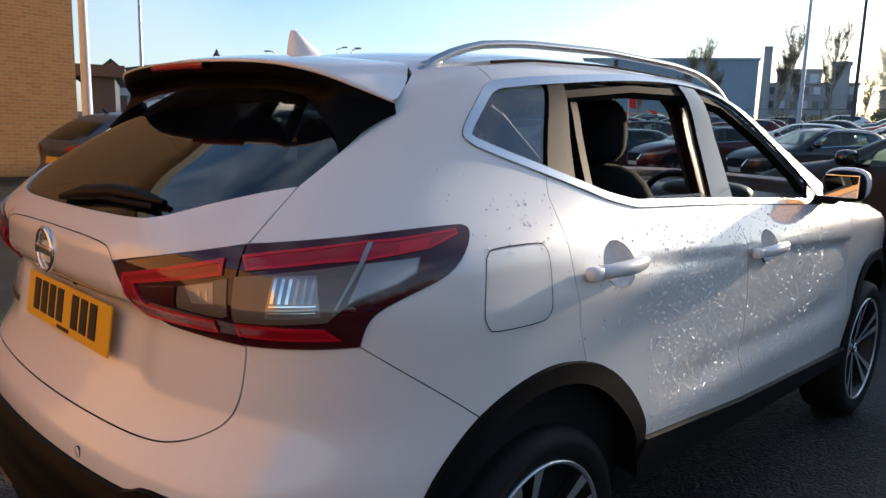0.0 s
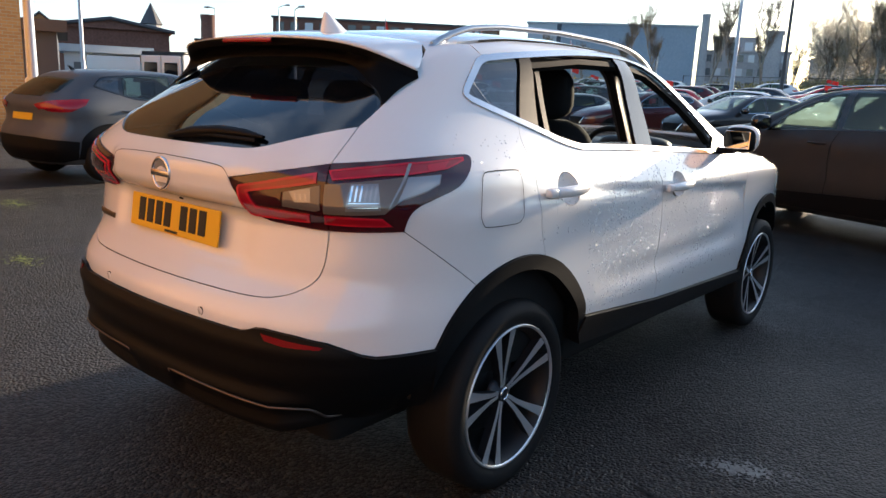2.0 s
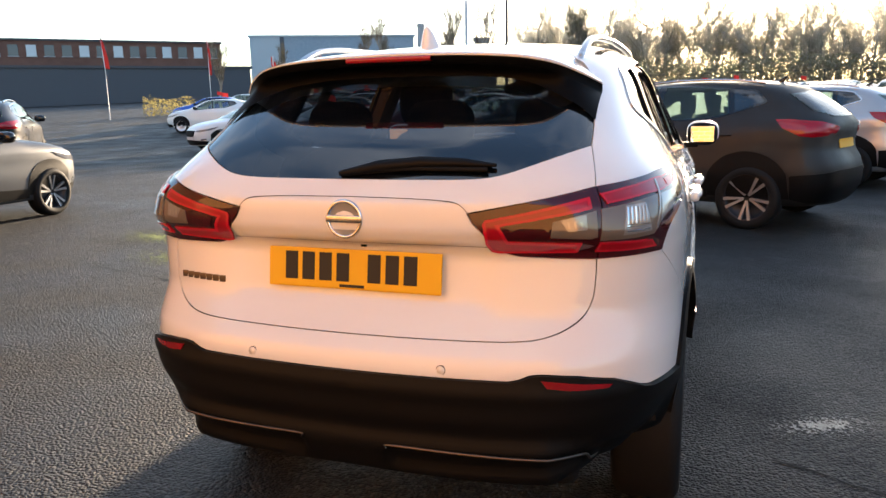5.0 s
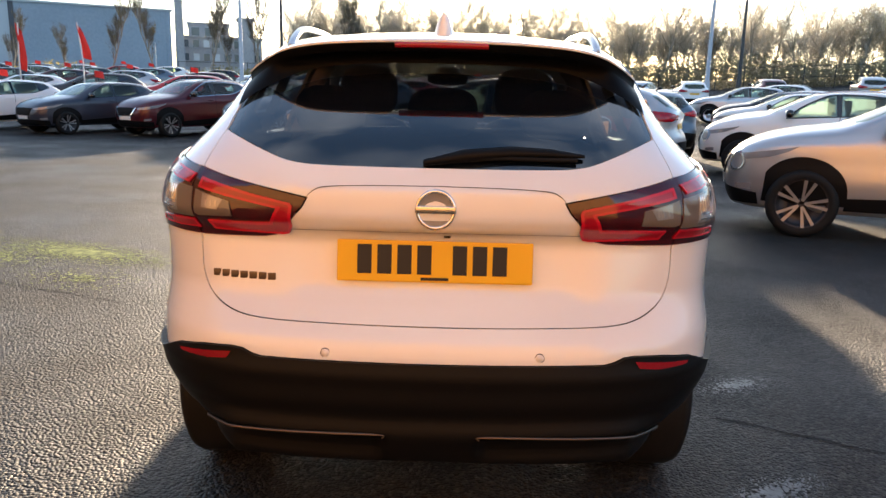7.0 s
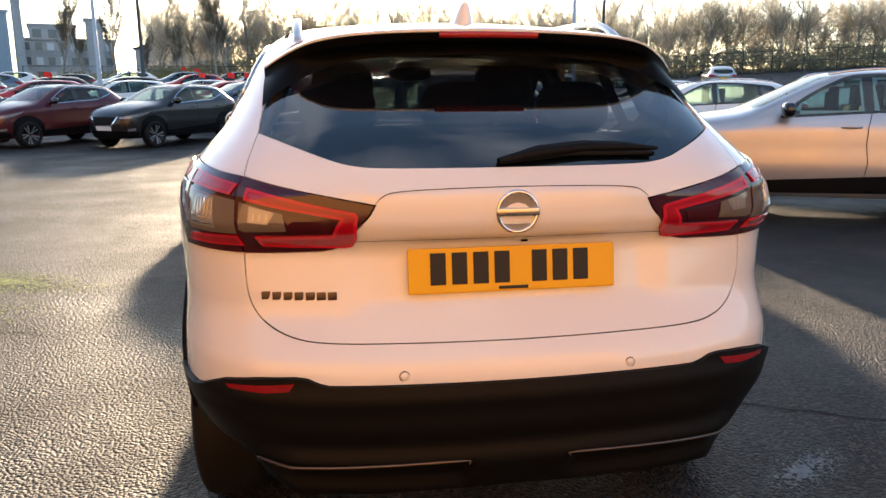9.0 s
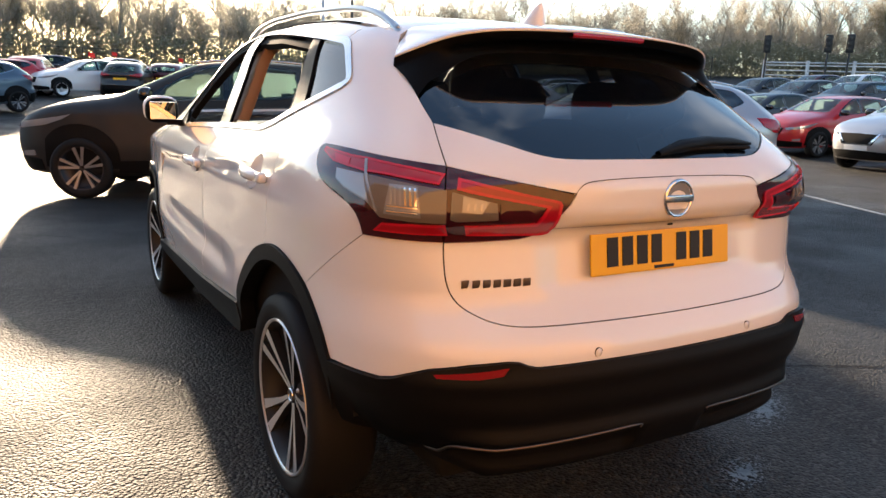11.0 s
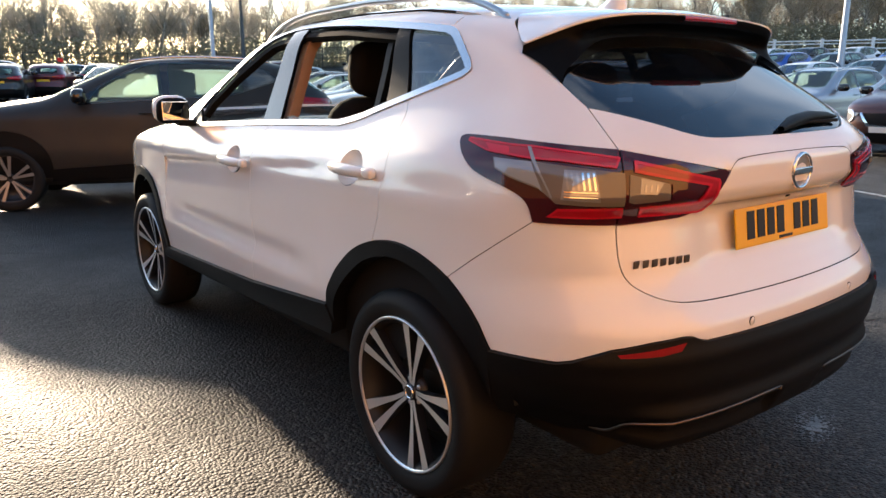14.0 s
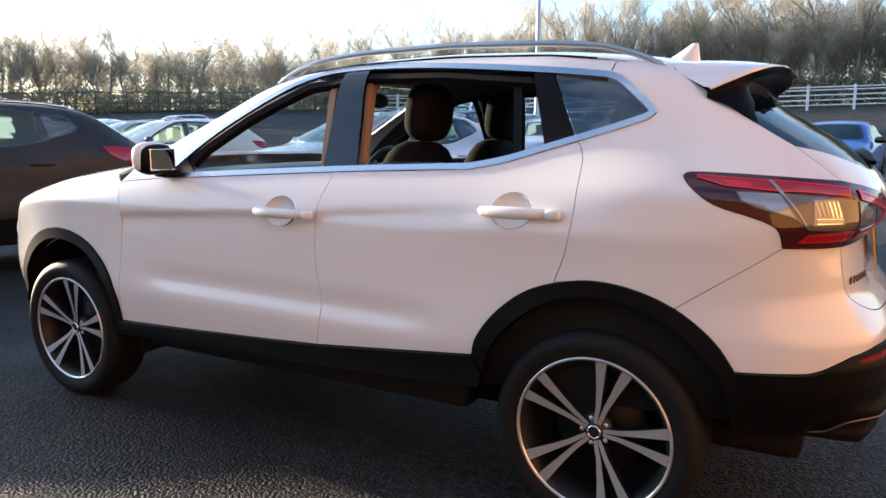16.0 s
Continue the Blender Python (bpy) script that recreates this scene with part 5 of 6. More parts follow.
PART_MAT = {"window": CAR_GLASS, "windscreen": CAR_GLASS, "quarter_window": PRIVACY, "window_frame": GLOSS_BLACK, "window_strip": CHROME, "arch": PLASTIC, "sill": PLASTIC, "tail_lamp": RED_LENS, "headlamp": HEAD_LENS,
            "fog_lamp": HEAD_LENS, "mirror": GLOSS_BLACK, "door_gap": MATT_BLACK, "rear_bumper": PLASTIC, "front_bumper": PLASTIC, "grille": MATT_BLACK, "grille_trim": BRIGHT, "rear_plate": YELLOW,
            "front_plate": WHITE_PLATE, "cabin": SEAT, "roof_rail": CHROME, "aerial": GLOSS_BLACK, "tyre": RUBBER, "rim": ALLOY_DARK, "spokes": ALLOY_DULL, "round_lamp": HEAD_LENS, "lamp_ring": CHROME, "body": None, "handle": None}
FAR_SKIP = ("handle", "door_gap", "fog_lamp", "aerial", "sill", "grille_trim", "roof_rail", "spokes", "cabin", "window_strip")
STYLES = {"crossover": ((1.0, 1.0, 1.0), .335), "small_crossover": ((.985, .945, .985), .34), "hatchback": ((.97, .955, .915), .315), "large_suv": ((1.03, 1.06, 1.07), .355)}
MESHES = {}


def mat_for(key):
    base = key.rstrip("L")
    for k in sorted(PART_MAT, key=len, reverse=True):
        if base.startswith(k) or (k == "window" and base.endswith("window")):
            return PART_MAT[k]
    return None


def parked_car(style, colour, x, y, heading, near=True, flag=False, state="", wet=False):
    """A parked car whose middle stands at x, y, nose towards the compass heading (degrees from +y towards +x)."""
    (sx, sy, sz), wr = STYLES[style]
    if style not in MESHES:
        MESHES[style] = car_meshes((sx, sy, sz), wr)
    M = MESHES[style]
    h = radians(heading)
    mid = 1.323 * sy
    px, py = x - mid * math.sin(h), y - mid * math.cos(h)
    f_, b2 = on_ground(px + 2 * mid * math.sin(h), py + 2 * mid * math.cos(h)), on_ground(px, py)
    pitch = math.degrees(math.atan2(f_ - b2, 2 * mid))
    words = {"crossover": "crossover", "small_crossover": "small crossover", "hatchback": "hatchback", "large_suv": "tall estate SUV"}[style]
    ob = thing("parked_car", f"{WORDS[colour]} {words} {state or 'parked on the asphalt'}", "car", Matrix.Translation((px, py, b2)) @ pose(0, 0, 0, 0, 0, -heading) @ pose(0, 0, 0, pitch, 0, 0), group="parked cars")
    for key, me_ in M.items():
        if key in ("tyre", "rim", "spokes"):
            continue
        name = key[:-1] if key.endswith("L") else key
        if not near and name.startswith(FAR_SKIP):
            continue
        if colour == "soot" and name == "window_strip" or style == "hatchback" and name in ("roof_rail", "grille_trim", "window_strip") or style == "small_crossover" and name == "window_strip" or style != "small_crossover" and name in ("round_lamp", "lamp_ring"):
            continue
        m = mat_for(key)
        if not me_.materials:
            me_.materials.append(m or PAINTS["white"])
        o = part(name, me_, None, ob, smooth=False)
        if wet and name in ("front_side_window", "rear_side_window", "windscreen"):
            o.material_slots[0].link = "OBJECT"
            o.material_slots[0].material = WET_GLASS
        if m is None:
            o.material_slots[0].link = "OBJECT"
            o.material_slots[0].material = PAINTS[colour]
    for sg in (-1, 1):
        for yy in (0, 2.646 * sy):
            w = new("wheel")
            w.parent = ob
            w.matrix_local = pose(sg * .80 * sx, yy, wr, (x * 37 + yy * 11) % 72, 0, 0) @ pose(0, 0, 0, 0, 0, 180 if sg < 0 else 0)
            for key in ("tyre", "rim", "spokes") if near else ("tyre", "rim"):
                if not M[key].materials:
                    M[key].materials.append(PART_MAT[key])
                o = part(key, M[key], None, w, smooth=False)
                if key == "rim" and not near:
                    o.material_slots[0].link = "OBJECT"
                    o.material_slots[0].material = ALLOY
    if flag:
        roof = 1.55 * sz
        bmf = tube([(.45, .9 * sy, roof - .06), (.50, .9 * sy, roof + .38)], .008, 5)
        pole = part("flag_pole", bmf, INK, ob)
        rows_ = []
        for u in np.linspace(0, 1, 7):
            rows_.append([(.475 + .02 * v_ + .02 * math.sin(6 * u + x), .9 * sy - .30 * u, roof + .16 + .20 * v_ - .05 * u) for v_ in (0, .5, 1)])
        part("flag", grid_mesh("flag", rows_), FLAG_RED, pole, "small red flag clipped to the window")
    return ob


# nearest ones: nose to tail in front of the white car
parked_car("crossover", "soot", .53, 7.12, -66.6, state="parked across, beaded with rain", wet=True)
parked_car("small_crossover", "silver", 5.05, 5.05, -66.6, state="parked with turned front wheels")
# the row ahead to one side, with red flags
for st, co, x, y, hd, fl in (("hatchback", "white", -13.8, 19.5, -146, True), ("hatchback", "slate_blue", -10.7, 19.3, -146, True), ("crossover", "dark_red", -7.8, 19.35, -146, False),
                             ("crossover", "black", -4.66, 18.9, -146, False), ("crossover", "steel_blue", -3.3, 24.6, -120, True)):
    parked_car(st, co, x, y, hd, True, fl, wet=co != "dark_red")
# column seen from behind
for st, co, x, y, hd in (("crossover", "steel_blue", 4.5, 16.0, -8), ("large_suv", "grey", 4.6, 21.2, -8), ("large_suv", "black", 5.0, 26.6, -8)):
    parked_car(st, co, x, y, hd)
# echelon behind the silver one
for st, co, x, y, hd in (("small_crossover", "white", 6.7, 11.0, -68), ("crossover", "silver", 2.2, 11.4, -66), ("crossover", "silver", 7.95, 13.7, -68), ("hatchback", "white", 9.0, 16.7, -68), ("crossover", "white", 10.05, 19.8, -68), ("crossover", "grey", 11.1, 22.9, -68), ("hatchback", "silver", 12.2, 26.0, -68), ("hatchback", "white", 18.1, 28.5, 25), ("small_crossover", "silver", 20.2, 26.4, -75), ("crossover", "silver", 17.6, 22.4, -72), ("hatchback", "white", 14.6, 29.4, -70)):
    parked_car(st, co, x, y, hd, wet=True)
# row along the white line
for st, co, x, y, hd in (("small_crossover", "bronze", 13.75, 3.7, -92), ("crossover", "silver", 15.2, 6.5, -84), ("hatchback", "red", 16.6, 9.7, -84), ("hatchback", "grey", 17.9, 12.8, -84), ("crossover", "black", 19.2, 15.9, -84),
                         ("hatchback", "blue", 15.4, -.2, -84), ("hatchback", "dark_red", 14.6, -3.2, -84)):
    parked_car(st, co, x, y, hd, wet=st != "small_crossover")
# beyond the brick wing
parked_car("hatchback", "slate", -8.05, 3.75, -4, state="dusty with road salt, parked beside the showroom")
parked_car("large_suv", "black", -15.2, 10.8, -40)
# far rows
rnd = random.Random(11)
far_colours = ["white", "white", "white", "silver", "grey", "black", "dark_red", "red", "white", "steel_blue", "blue"]
far_styles = ["crossover", "hatchback", "small_crossover", "crossover"]
for row, (x0, x1, y0, tilt, hd) in enumerate(((-22, -1, 28.5, -.22, -112), (-27, 4, 35.5, -.2, -112), (-30, 6, 43, -.18, -110), (-34, -6, 51, -.16, -110))):
    x = x0
    while x < x1:
        parked_car(rnd.choice(far_styles), rnd.choice(far_colours), x, y0 + tilt * (x - x0) * .3 + rnd.uniform(-.3, .3), hd + rnd.uniform(-3, 3), False, rnd.random() < .5)
        x += rnd.uniform(3.2, 3.9)
for x, y, co, hd in ((-1.2, 36, "red", 12), (2.6, 33.8, "black", 18), (4.7, 35.9, "dark_red", 22), (7.4, 37.4, "green", 28), (10.2, 38.5, "silver", 30), (15, 33, "white", -75), (17, 37, "black", -75), (12.5, 30, "silver", -75), (14.0, 42, "white", 10), (19, 43, "dark_red", 10), (24, 41, "silver", 20)):
    parked_car(rnd.choice(far_styles), co, x, y, hd, False)
for k in range(7):
    for j, (bx, by) in enumerate(((22.0, 5.5), (27.8, 7.5), (34, 10))):
        if rnd.random() < .9:
            parked_car(rnd.choice(far_styles), rnd.choice(far_colours), bx + 1.25 * k, by + 3.1 * k - 3 * j, -84 + rnd.uniform(-3, 3), False)


# ---- vans, buildings, masts ----
def at_bearing(bearing, d, eye=(1.0, -2.2)):
    return eye[0] + d * math.sin(radians(bearing)), eye[1] + d * math.cos(radians(bearing))


VAN_WHITE = PAINTS["white"]


def panel_van(x, y, heading):
    b2 = on_ground(x, y)
    ob = thing("panel_van", "white high-roofed panel van parked far off", "van", Matrix.Translation((x, y, b2)) @ pose(0, 0, 0, 0, 0, -heading))
    prof = [(-2.6, .35), (-2.62, 2.15), (-2.5, 2.35), (1.2, 2.38), (1.5, 2.25), (2.25, 1.35), (2.9, 1.12), (3.0, .85), (3.0, .35)]
    rows_ = [[(sx_ * w_, yy, zz) for yy, zz in prof] for sx_, w_ in ((-1, .80), (-1, .95), (-1, .98), (1, .98), (1, .95), (1, .80))]
    for r_, dz in ((0, 1), (5, 1)):
        rows_[r_] = [(x_, yy * .99, zz * .97 + .01) for x_, yy, zz in rows_[r_]]
    me_ = grid_mesh("van", rows_)
    part("body", me_, VAN_WHITE, ob)
    for sg in (-1, 1):
        part("body_side", block(sg * .93 - .03, sg * .93 + .03, -2.55, 1.3, .4, 2.25, .02), VAN_WHITE, ob)
        part("cab_side", block(sg * .93 - .03, sg * .93 + .03, 1.3, 2.85, .4, 1.2, .02), VAN_WHITE, ob)
        part("side_window", block(sg * .955 - .02, sg * .955 + .02, 1.2, 2.1, 1.25, 1.85, .02), CAR_GLASS, ob)
        part("rear_door", block(sg * .46 - .44, sg * .46 + .44, -2.66, -2.60, .5, 2.2, .02), VAN_WHITE, ob)
        part("rear_window", block(sg * .46 - .3, sg * .46 + .3, -2.68, -2.655, 1.4, 1.95, .01), GLOSS_BLACK, ob)
        part("tail_lamp", block(sg * .93 - .05, sg * .93 + .05, -2.68, -2.6, .9, 1.4, .01), RED_LENS, ob)
        for yy in (-1.6, 2.0):
            part("tyre", lathe([(0, .1), (.2, .1), (.33, .1), (.34, .07), (.34, -.08), (.2, -.1)], 20), RUBBER, ob).matrix_local = pose(sg * .86, yy, .34, 0, 0, 180 if sg < 0 else 0)
    part("windscreen", block(-.8, .8, 1.62, 2.16, 1.42, 1.46, .0), CAR_GLASS, ob).matrix_local = pose(0, .48, .62, -50 + 50, 0, 0)
    return ob


panel_van(*at_bearing(-56, 31), -20)
panel_van(*at_bearing(-60, 36), 40)

CLAD_BLUE = material("blue_grey_cladding", (0.20, 0.26, 0.33), 0.55)
mottle(CLAD_BLUE, (0.26, 0.33, 0.41), (0.33, 0.40, 0.48), 0.12, 3.0, more=2.0)
CLAD_PALE = material("pale_cladding", (0.42, 0.47, 0.52), 0.55)
CLAD_DARK = material("dark_cladding", (0.05, 0.06, 0.08), 0.5)
BRICK_DULL = material("soot_brick", (0.16, 0.10, 0.08), 0.9)
mottle(BRICK_DULL, (0.12, 0.055, 0.042), (0.21, 0.105, 0.08), 0.5, 5.0, more=6.0)
STONE = material("grey_render", (0.30, 0.29, 0.29), 0.9)
mottle(STONE, (0.32, 0.32, 0.34), (0.46, 0.45, 0.45), 0.3, 5.0, more=3.0)
SLATE = material("slate_roof", (0.07, 0.07, 0.08), 0.7)
WIN = material("far_window", (0.10, 0.12, 0.14), 0.15)
WIN_BRIGHT = material("far_window_bright", (0.55, 0.6, 0.65), 0.2)
POLE = material("galvanised_steel", (0.42, 0.44, 0.46), 0.45, 0.7)
POLE_DARK = material("dark_pole", (0.05, 0.05, 0.05), 0.6)


def house(name, label, bearing0, bearing1, d, depth, height, wall_mat, rows=0, cols=0, gable=0.0, win_mat=None, strip=None):
    """A building whose front spans two bearings at distance d, with its storeys of windows and roof."""
    x0, y0 = at_bearing(bearing0, d)
    x1, y1 = at_bearing(bearing1, d)
    w = math.hypot(x1 - x0, y1 - y0)
    ang = math.degrees(math.atan2(y1 - y0, x1 - x0))
    base = min(on_ground(x0, y0), on_ground(x1, y1))
    ob = thing(name, label, "building", Matrix.Translation((x0, y0, base)) @ pose(0, 0, 0, 0, 0, ang))
    part("wall", block(0, w, 0, depth, -1, height), wall_mat, ob, smooth=False)
    if gable:
        bm = bmesh.new()
        q = [bm.verts.new(c) for c in ((-.3, -.3, height), (w + .3, -.3, height), (w / 2, -.3, height + gable), (-.3, depth, height), (w + .3, depth, height), (w / 2, depth, height + gable))]
        for f in ((0, 1, 2), (3, 5, 4), (0, 2, 5, 3), (1, 4, 5, 2), (0, 3, 4, 1)):
            bm.faces.new([q[i] for i in f])
        part("roof", bm, wall_mat if gable < 3 else SLATE, ob, smooth=False)
        part("roof_edge", tube([(-.4, -.4, height), (w / 2, -.4, height + gable + .1), (w + .4, -.4, height)], .15, 6), SLATE, ob)
    else:
        part("roof", block(-.3, w + .3, -.3, depth + .3, height, height + .35), {CLAD_BLUE: CLAD_PALE, CLAD_PALE: CLAD_PALE, STONE: STONE}.get(wall_mat, SLATE), ob, smooth=False)
    for r_ in range(rows):
        for c_ in range(cols):
            cx, cz = w * (c_ + .5) / cols, height * (r_ + .55) / rows
            ww, wh = w / cols * .28, height / rows * .26
            wn = part("window", block(cx - ww, cx + ww, -.08, .05, cz - wh, cz + wh), win_mat or (WIN_BRIGHT if (r_ * 7 + c_ * 3) % 5 < 2 else WIN), ob, smooth=False)
            part("sill", block(cx - ww - .1, cx + ww + .1, -.2, .02, cz - wh - .15, cz - wh), STONE, wn, smooth=False)
    return ob, w


wh_, ww_ = house("warehouse", "long blue-grey clad warehouse", -33.4, -21.2, 150, 40, 11.7, CLAD_BLUE)
part("cladding_strip", block(ww_ * .18, ww_ * .205, -.15, .1, 0, 11.7), CLAD_DARK, wh_, smooth=False)
part("pale_bay", block(0, ww_ * .18, -.1, .1, 0, 11.7), CLAD_PALE, wh_, smooth=False)
for k in range(30):
    part("cladding_rib", block(ww_ * (.21 + k * .0262), ww_ * (.21 + k * .0262) + .12, -.12, .02, 0, 11.6), CLAD_BLUE, wh_, smooth=False)
house("mill_building", "long dark brick mill with rows of windows", -52.5, -35.5, 150, 20, 11.0, BRICK_DULL, 3, 16)
house("mill_wing", "dark clad shed in front of the mill", -52.5, -33.5, 120, 10, 5.6, CLAD_DARK)
house("industrial_block", "grey industrial block far off", -20.0, -17.2, 165, 15, 10.9, STONE, 3, 3)
house("low_block", "low grey block with windows", -20.6, -14.9, 160, 12, 7.9, STONE, 3, 8)
house("stair_tower", "narrow grey tower far off", -16.6, -15.5, 158, 6, 11.6, STONE)
house("hipped_house", "long low building with a dark roof", -13.6, -7.0, 150, 18, 6.0, STONE, 0, 0, 3.2)
house("brick_shed", "dark brick shed with a shallow gable", -66.9, -59.3, 61, 14, 4.75, BRICK_DULL, 0, 0, .65)
house("white_office", "pale low office with dark windows", -65.8, -60.4, 39, 6, 2.45, CLAD_PALE, 1, 2, 0, WIN)
house("dark_store", "dark grey clad store beside the showroom", -67.8, -65.6, 25, 6, 2.6, CLAD_DARK)
house("gabled_house", "sunlit gabled house behind the store", -69.0, -66.4, 90, 8, 5.2, BRICK, 0, 0, 2.0)
house("gabled_house", "sunlit gabled house behind the store", -66.2, -64.4, 95, 8, 5.6, BRICK, 0, 0, 1.2)
house("far_terrace", "distant low terrace of dark brick", -58.0, -52.6, 170, 10, 7.0, BRICK_DULL, 2, 8, 0)


def chimney(bearing, d, height, r, label, mat):
    x, y = at_bearing(bearing, d)
    ob = thing("chimney", label, "chimney", Matrix.Translation((x, y, on_ground(x, y))))
    part("chimney_shaft", tube([(0, 0, -1), (0, 0, height * .5), (0, 0, height)], [r * 1.25, r * 1.1, r], 12), mat, ob)
    part("cap", tube([(0, 0, height - .5), (0, 0, height + .15)], r * 1.1, 12), mat, ob)


chimney(-20.65, 150, 13.9, .72, "tall grey chimney far off", STONE)
chimney(-57.0, 120, 9.2, 1.0, "squat dark brick chimney far off", BRICK_DULL)
x, y = at_bearing(-61.0, 210)
church = thing("church_tower", "octagonal stone tower with a pointed slate roof", "tower", Matrix.Translation((x, y, 0)))
part("tower_wall", tube([(0, 0, 0), (0, 0, 10.5), (0, 0, 10.6), (0, 0, 15)], [3.4, 3.3, 2.6, 2.5], 8), STONE, church, smooth=False)
part("spire", tube([(0, 0, 15), (0, 0, 15.2), (0, 0, 20.5)], [2.5, 2.9, .06], 8), SLATE, church, smooth=False)
for k in range(4):
    a = radians(90 * k + 20)
    part("louvre", block(-.5, .5, -.1, .1, -1.2, 1.2), WIN, church, smooth=False).matrix_local = pose(2.5 * math.cos(a), 2.5 * math.sin(a), 12.8, 0, 0, 90 * k + 110)


def mast(x, y, height, mat, label, head=True, r=.09, arm=0.0):
    b2 = on_ground(x, y)
    ob = thing("street_lamp", label, "lamp post", Matrix.Translation((x, y, b2)), group="lamp posts")
    part("post", tube([(0, 0, -.1), (0, 0, 1.2), (0, 0, 1.25), (0, 0, height)], [r * 1.5, r * 1.4, r, r * .55], 10), mat, ob)
    if head:
        part("bracket", tube([(0, 0, height - .05), (arm * .5, 0, height + .1), (arm, 0, height + .1)], .04, 6), mat, ob)
        part("lantern", block(arm - .3, arm + .3, -.16, .16, height + .06, height + .2, .05), mat, ob)


mast(-12.2, 40.0, 10, POLE, "tall pale steel lamp post", r=.12, arm=.8)
mast(-11.4, 46.5, 11, POLE_DARK, "tall dark steel lamp post", r=.12, arm=.8)
mast(18.3, 52.0, 12, POLE, "tall pale steel lamp post", r=.16, arm=.8)
mast(20.6, 52.0, 12, POLE_DARK, "tall dark timber pole", False, r=.13)
mast(*at_bearing(65.3, 36, (-1.9, -1.9)), 12, POLE, "tall pale steel lamp post", r=.13, arm=.8)
mast(*at_bearing(-68.8, 22, (2.1, -1.9)), 9, POLE, "rusty pale steel post beside the showroom", False, r=.13)
mast(*at_bearing(-65.7, 34, (2.1, -1.9)), 9, POLE, "tall pale steel lamp post", r=.08, arm=.6)
mast(*at_bearing(-56.9, 70, (2.1, -1.9)), 7, POLE, "pale steel lamp post far off", r=.09, arm=-1.2)
mast(*at_bearing(-52.4, 80, (2.1, -1.9)), 8, POLE, "pale steel lamp post far off", r=.09, arm=1.4)
mast(*at_bearing(-50.5, 60, (1.4, -2.3)), 6.5, POLE, "pale steel lamp post far off", r=.12, arm=.8)
mast(*at_bearing(-23.0, 55), 3.2, POLE, "short pale sign post", False, r=.06)

# traffic signals beyond the fence
SIGNAL = material("signal_black", (0.012, 0.012, 0.012), 0.6)
LENS_OFF = material("signal_lens", (0.05, 0.05, 0.05), 0.3)
for bearing in (52.8, 56.6, 57.9):
    x, y = at_bearing(bearing, 58, (-1.9, -1.9))
    b2 = on_ground(x, y)
    ob = thing("traffic_light", "black traffic signal on a grey pole", "traffic light", Matrix.Translation((x, y, b2)) @ pose(0, 0, 0, 0, 0, -bearing), group="traffic lights")
    part("pole", tube([(0, 0, -.1), (0, 0, 3.4)], .07, 8), POLE_DARK, ob)
    hd_ = part("signal_head", block(-.24, .24, -.25, .05, 2.3, 3.5, .05), SIGNAL, ob)
    for k in range(3):
        z = 2.55 + .36 * k
        part("lens", lathe([(0, .02), (.10, .01), (.11, 0)], 14), LENS_OFF, hd_).matrix_local = Matrix.Translation((0, -.26, z)) @ pose(0, 0, 0, 0, 0, -90)
        part("visor", tube([(.12 * math.cos(a), -.36, z + .12 * math.sin(a)) for a in np.linspace(0, math.pi, 7)], .03, 4), SIGNAL, hd_)

# post-and-rail fence along the road, and a mesh fence before the woods
FENCE = material("pale_fence_steel", (0.72, 0.72, 0.72), 0.5, 0.1)
fx0, fy0, fx1, fy1 = 46.0, 34.5, 58.0, -6.0
fence = thing("fence", "pale steel post-and-rail fence along the road", "fence", kind="thing")
for k in range(15):
    u = k / 14
    x, y = fx0 + (fx1 - fx0) * u, fy0 + (fy1 - fy0) * u
    z = on_ground(x, y)
    part("post", block(x - .09, x + .09, y - .09, y + .09, z - .1, z + 1.75, .02), FENCE, fence, smooth=False)
for h in (.35, .7, 1.05, 1.4, 1.6):
    part("rail", tube([(fx0 + (fx1 - fx0) * u, fy0 + (fy1 - fy0) * u, on_ground(fx0 + (fx1 - fx0) * u, fy0 + (fy1 - fy0) * u) + h) for u in np.linspace(0, 1, 15)], .045, 4), FENCE, fence)
mesh_fence = thing("mesh_fence", "thin grey wire fence before the woods", "fence", kind="thing")
line_ = [(-24.0, 62.0), (0.0, 62.0), (20.0, 62.0), (36.0, 54.0), (46.0, 36.0)]
posts = [(x0 + (x1 - x0) * u, y0 + (y1 - y0) * u) for (x0, y0), (x1, y1) in zip(line_, line_[1:]) for u in np.linspace(0, 1, 9)[:-1]]
for x, y in posts:
    part("post", tube([(x, y, on_ground(x, y) - .1), (x, y, on_ground(x, y) + 1.9)], .035, 5), POLE_DARK, mesh_fence)
for h in (.1, 1.0, 1.85):
    part("rail", tube([(x, y, on_ground(x, y) + h) for x, y in posts], .02, 4), POLE_DARK, mesh_fence)

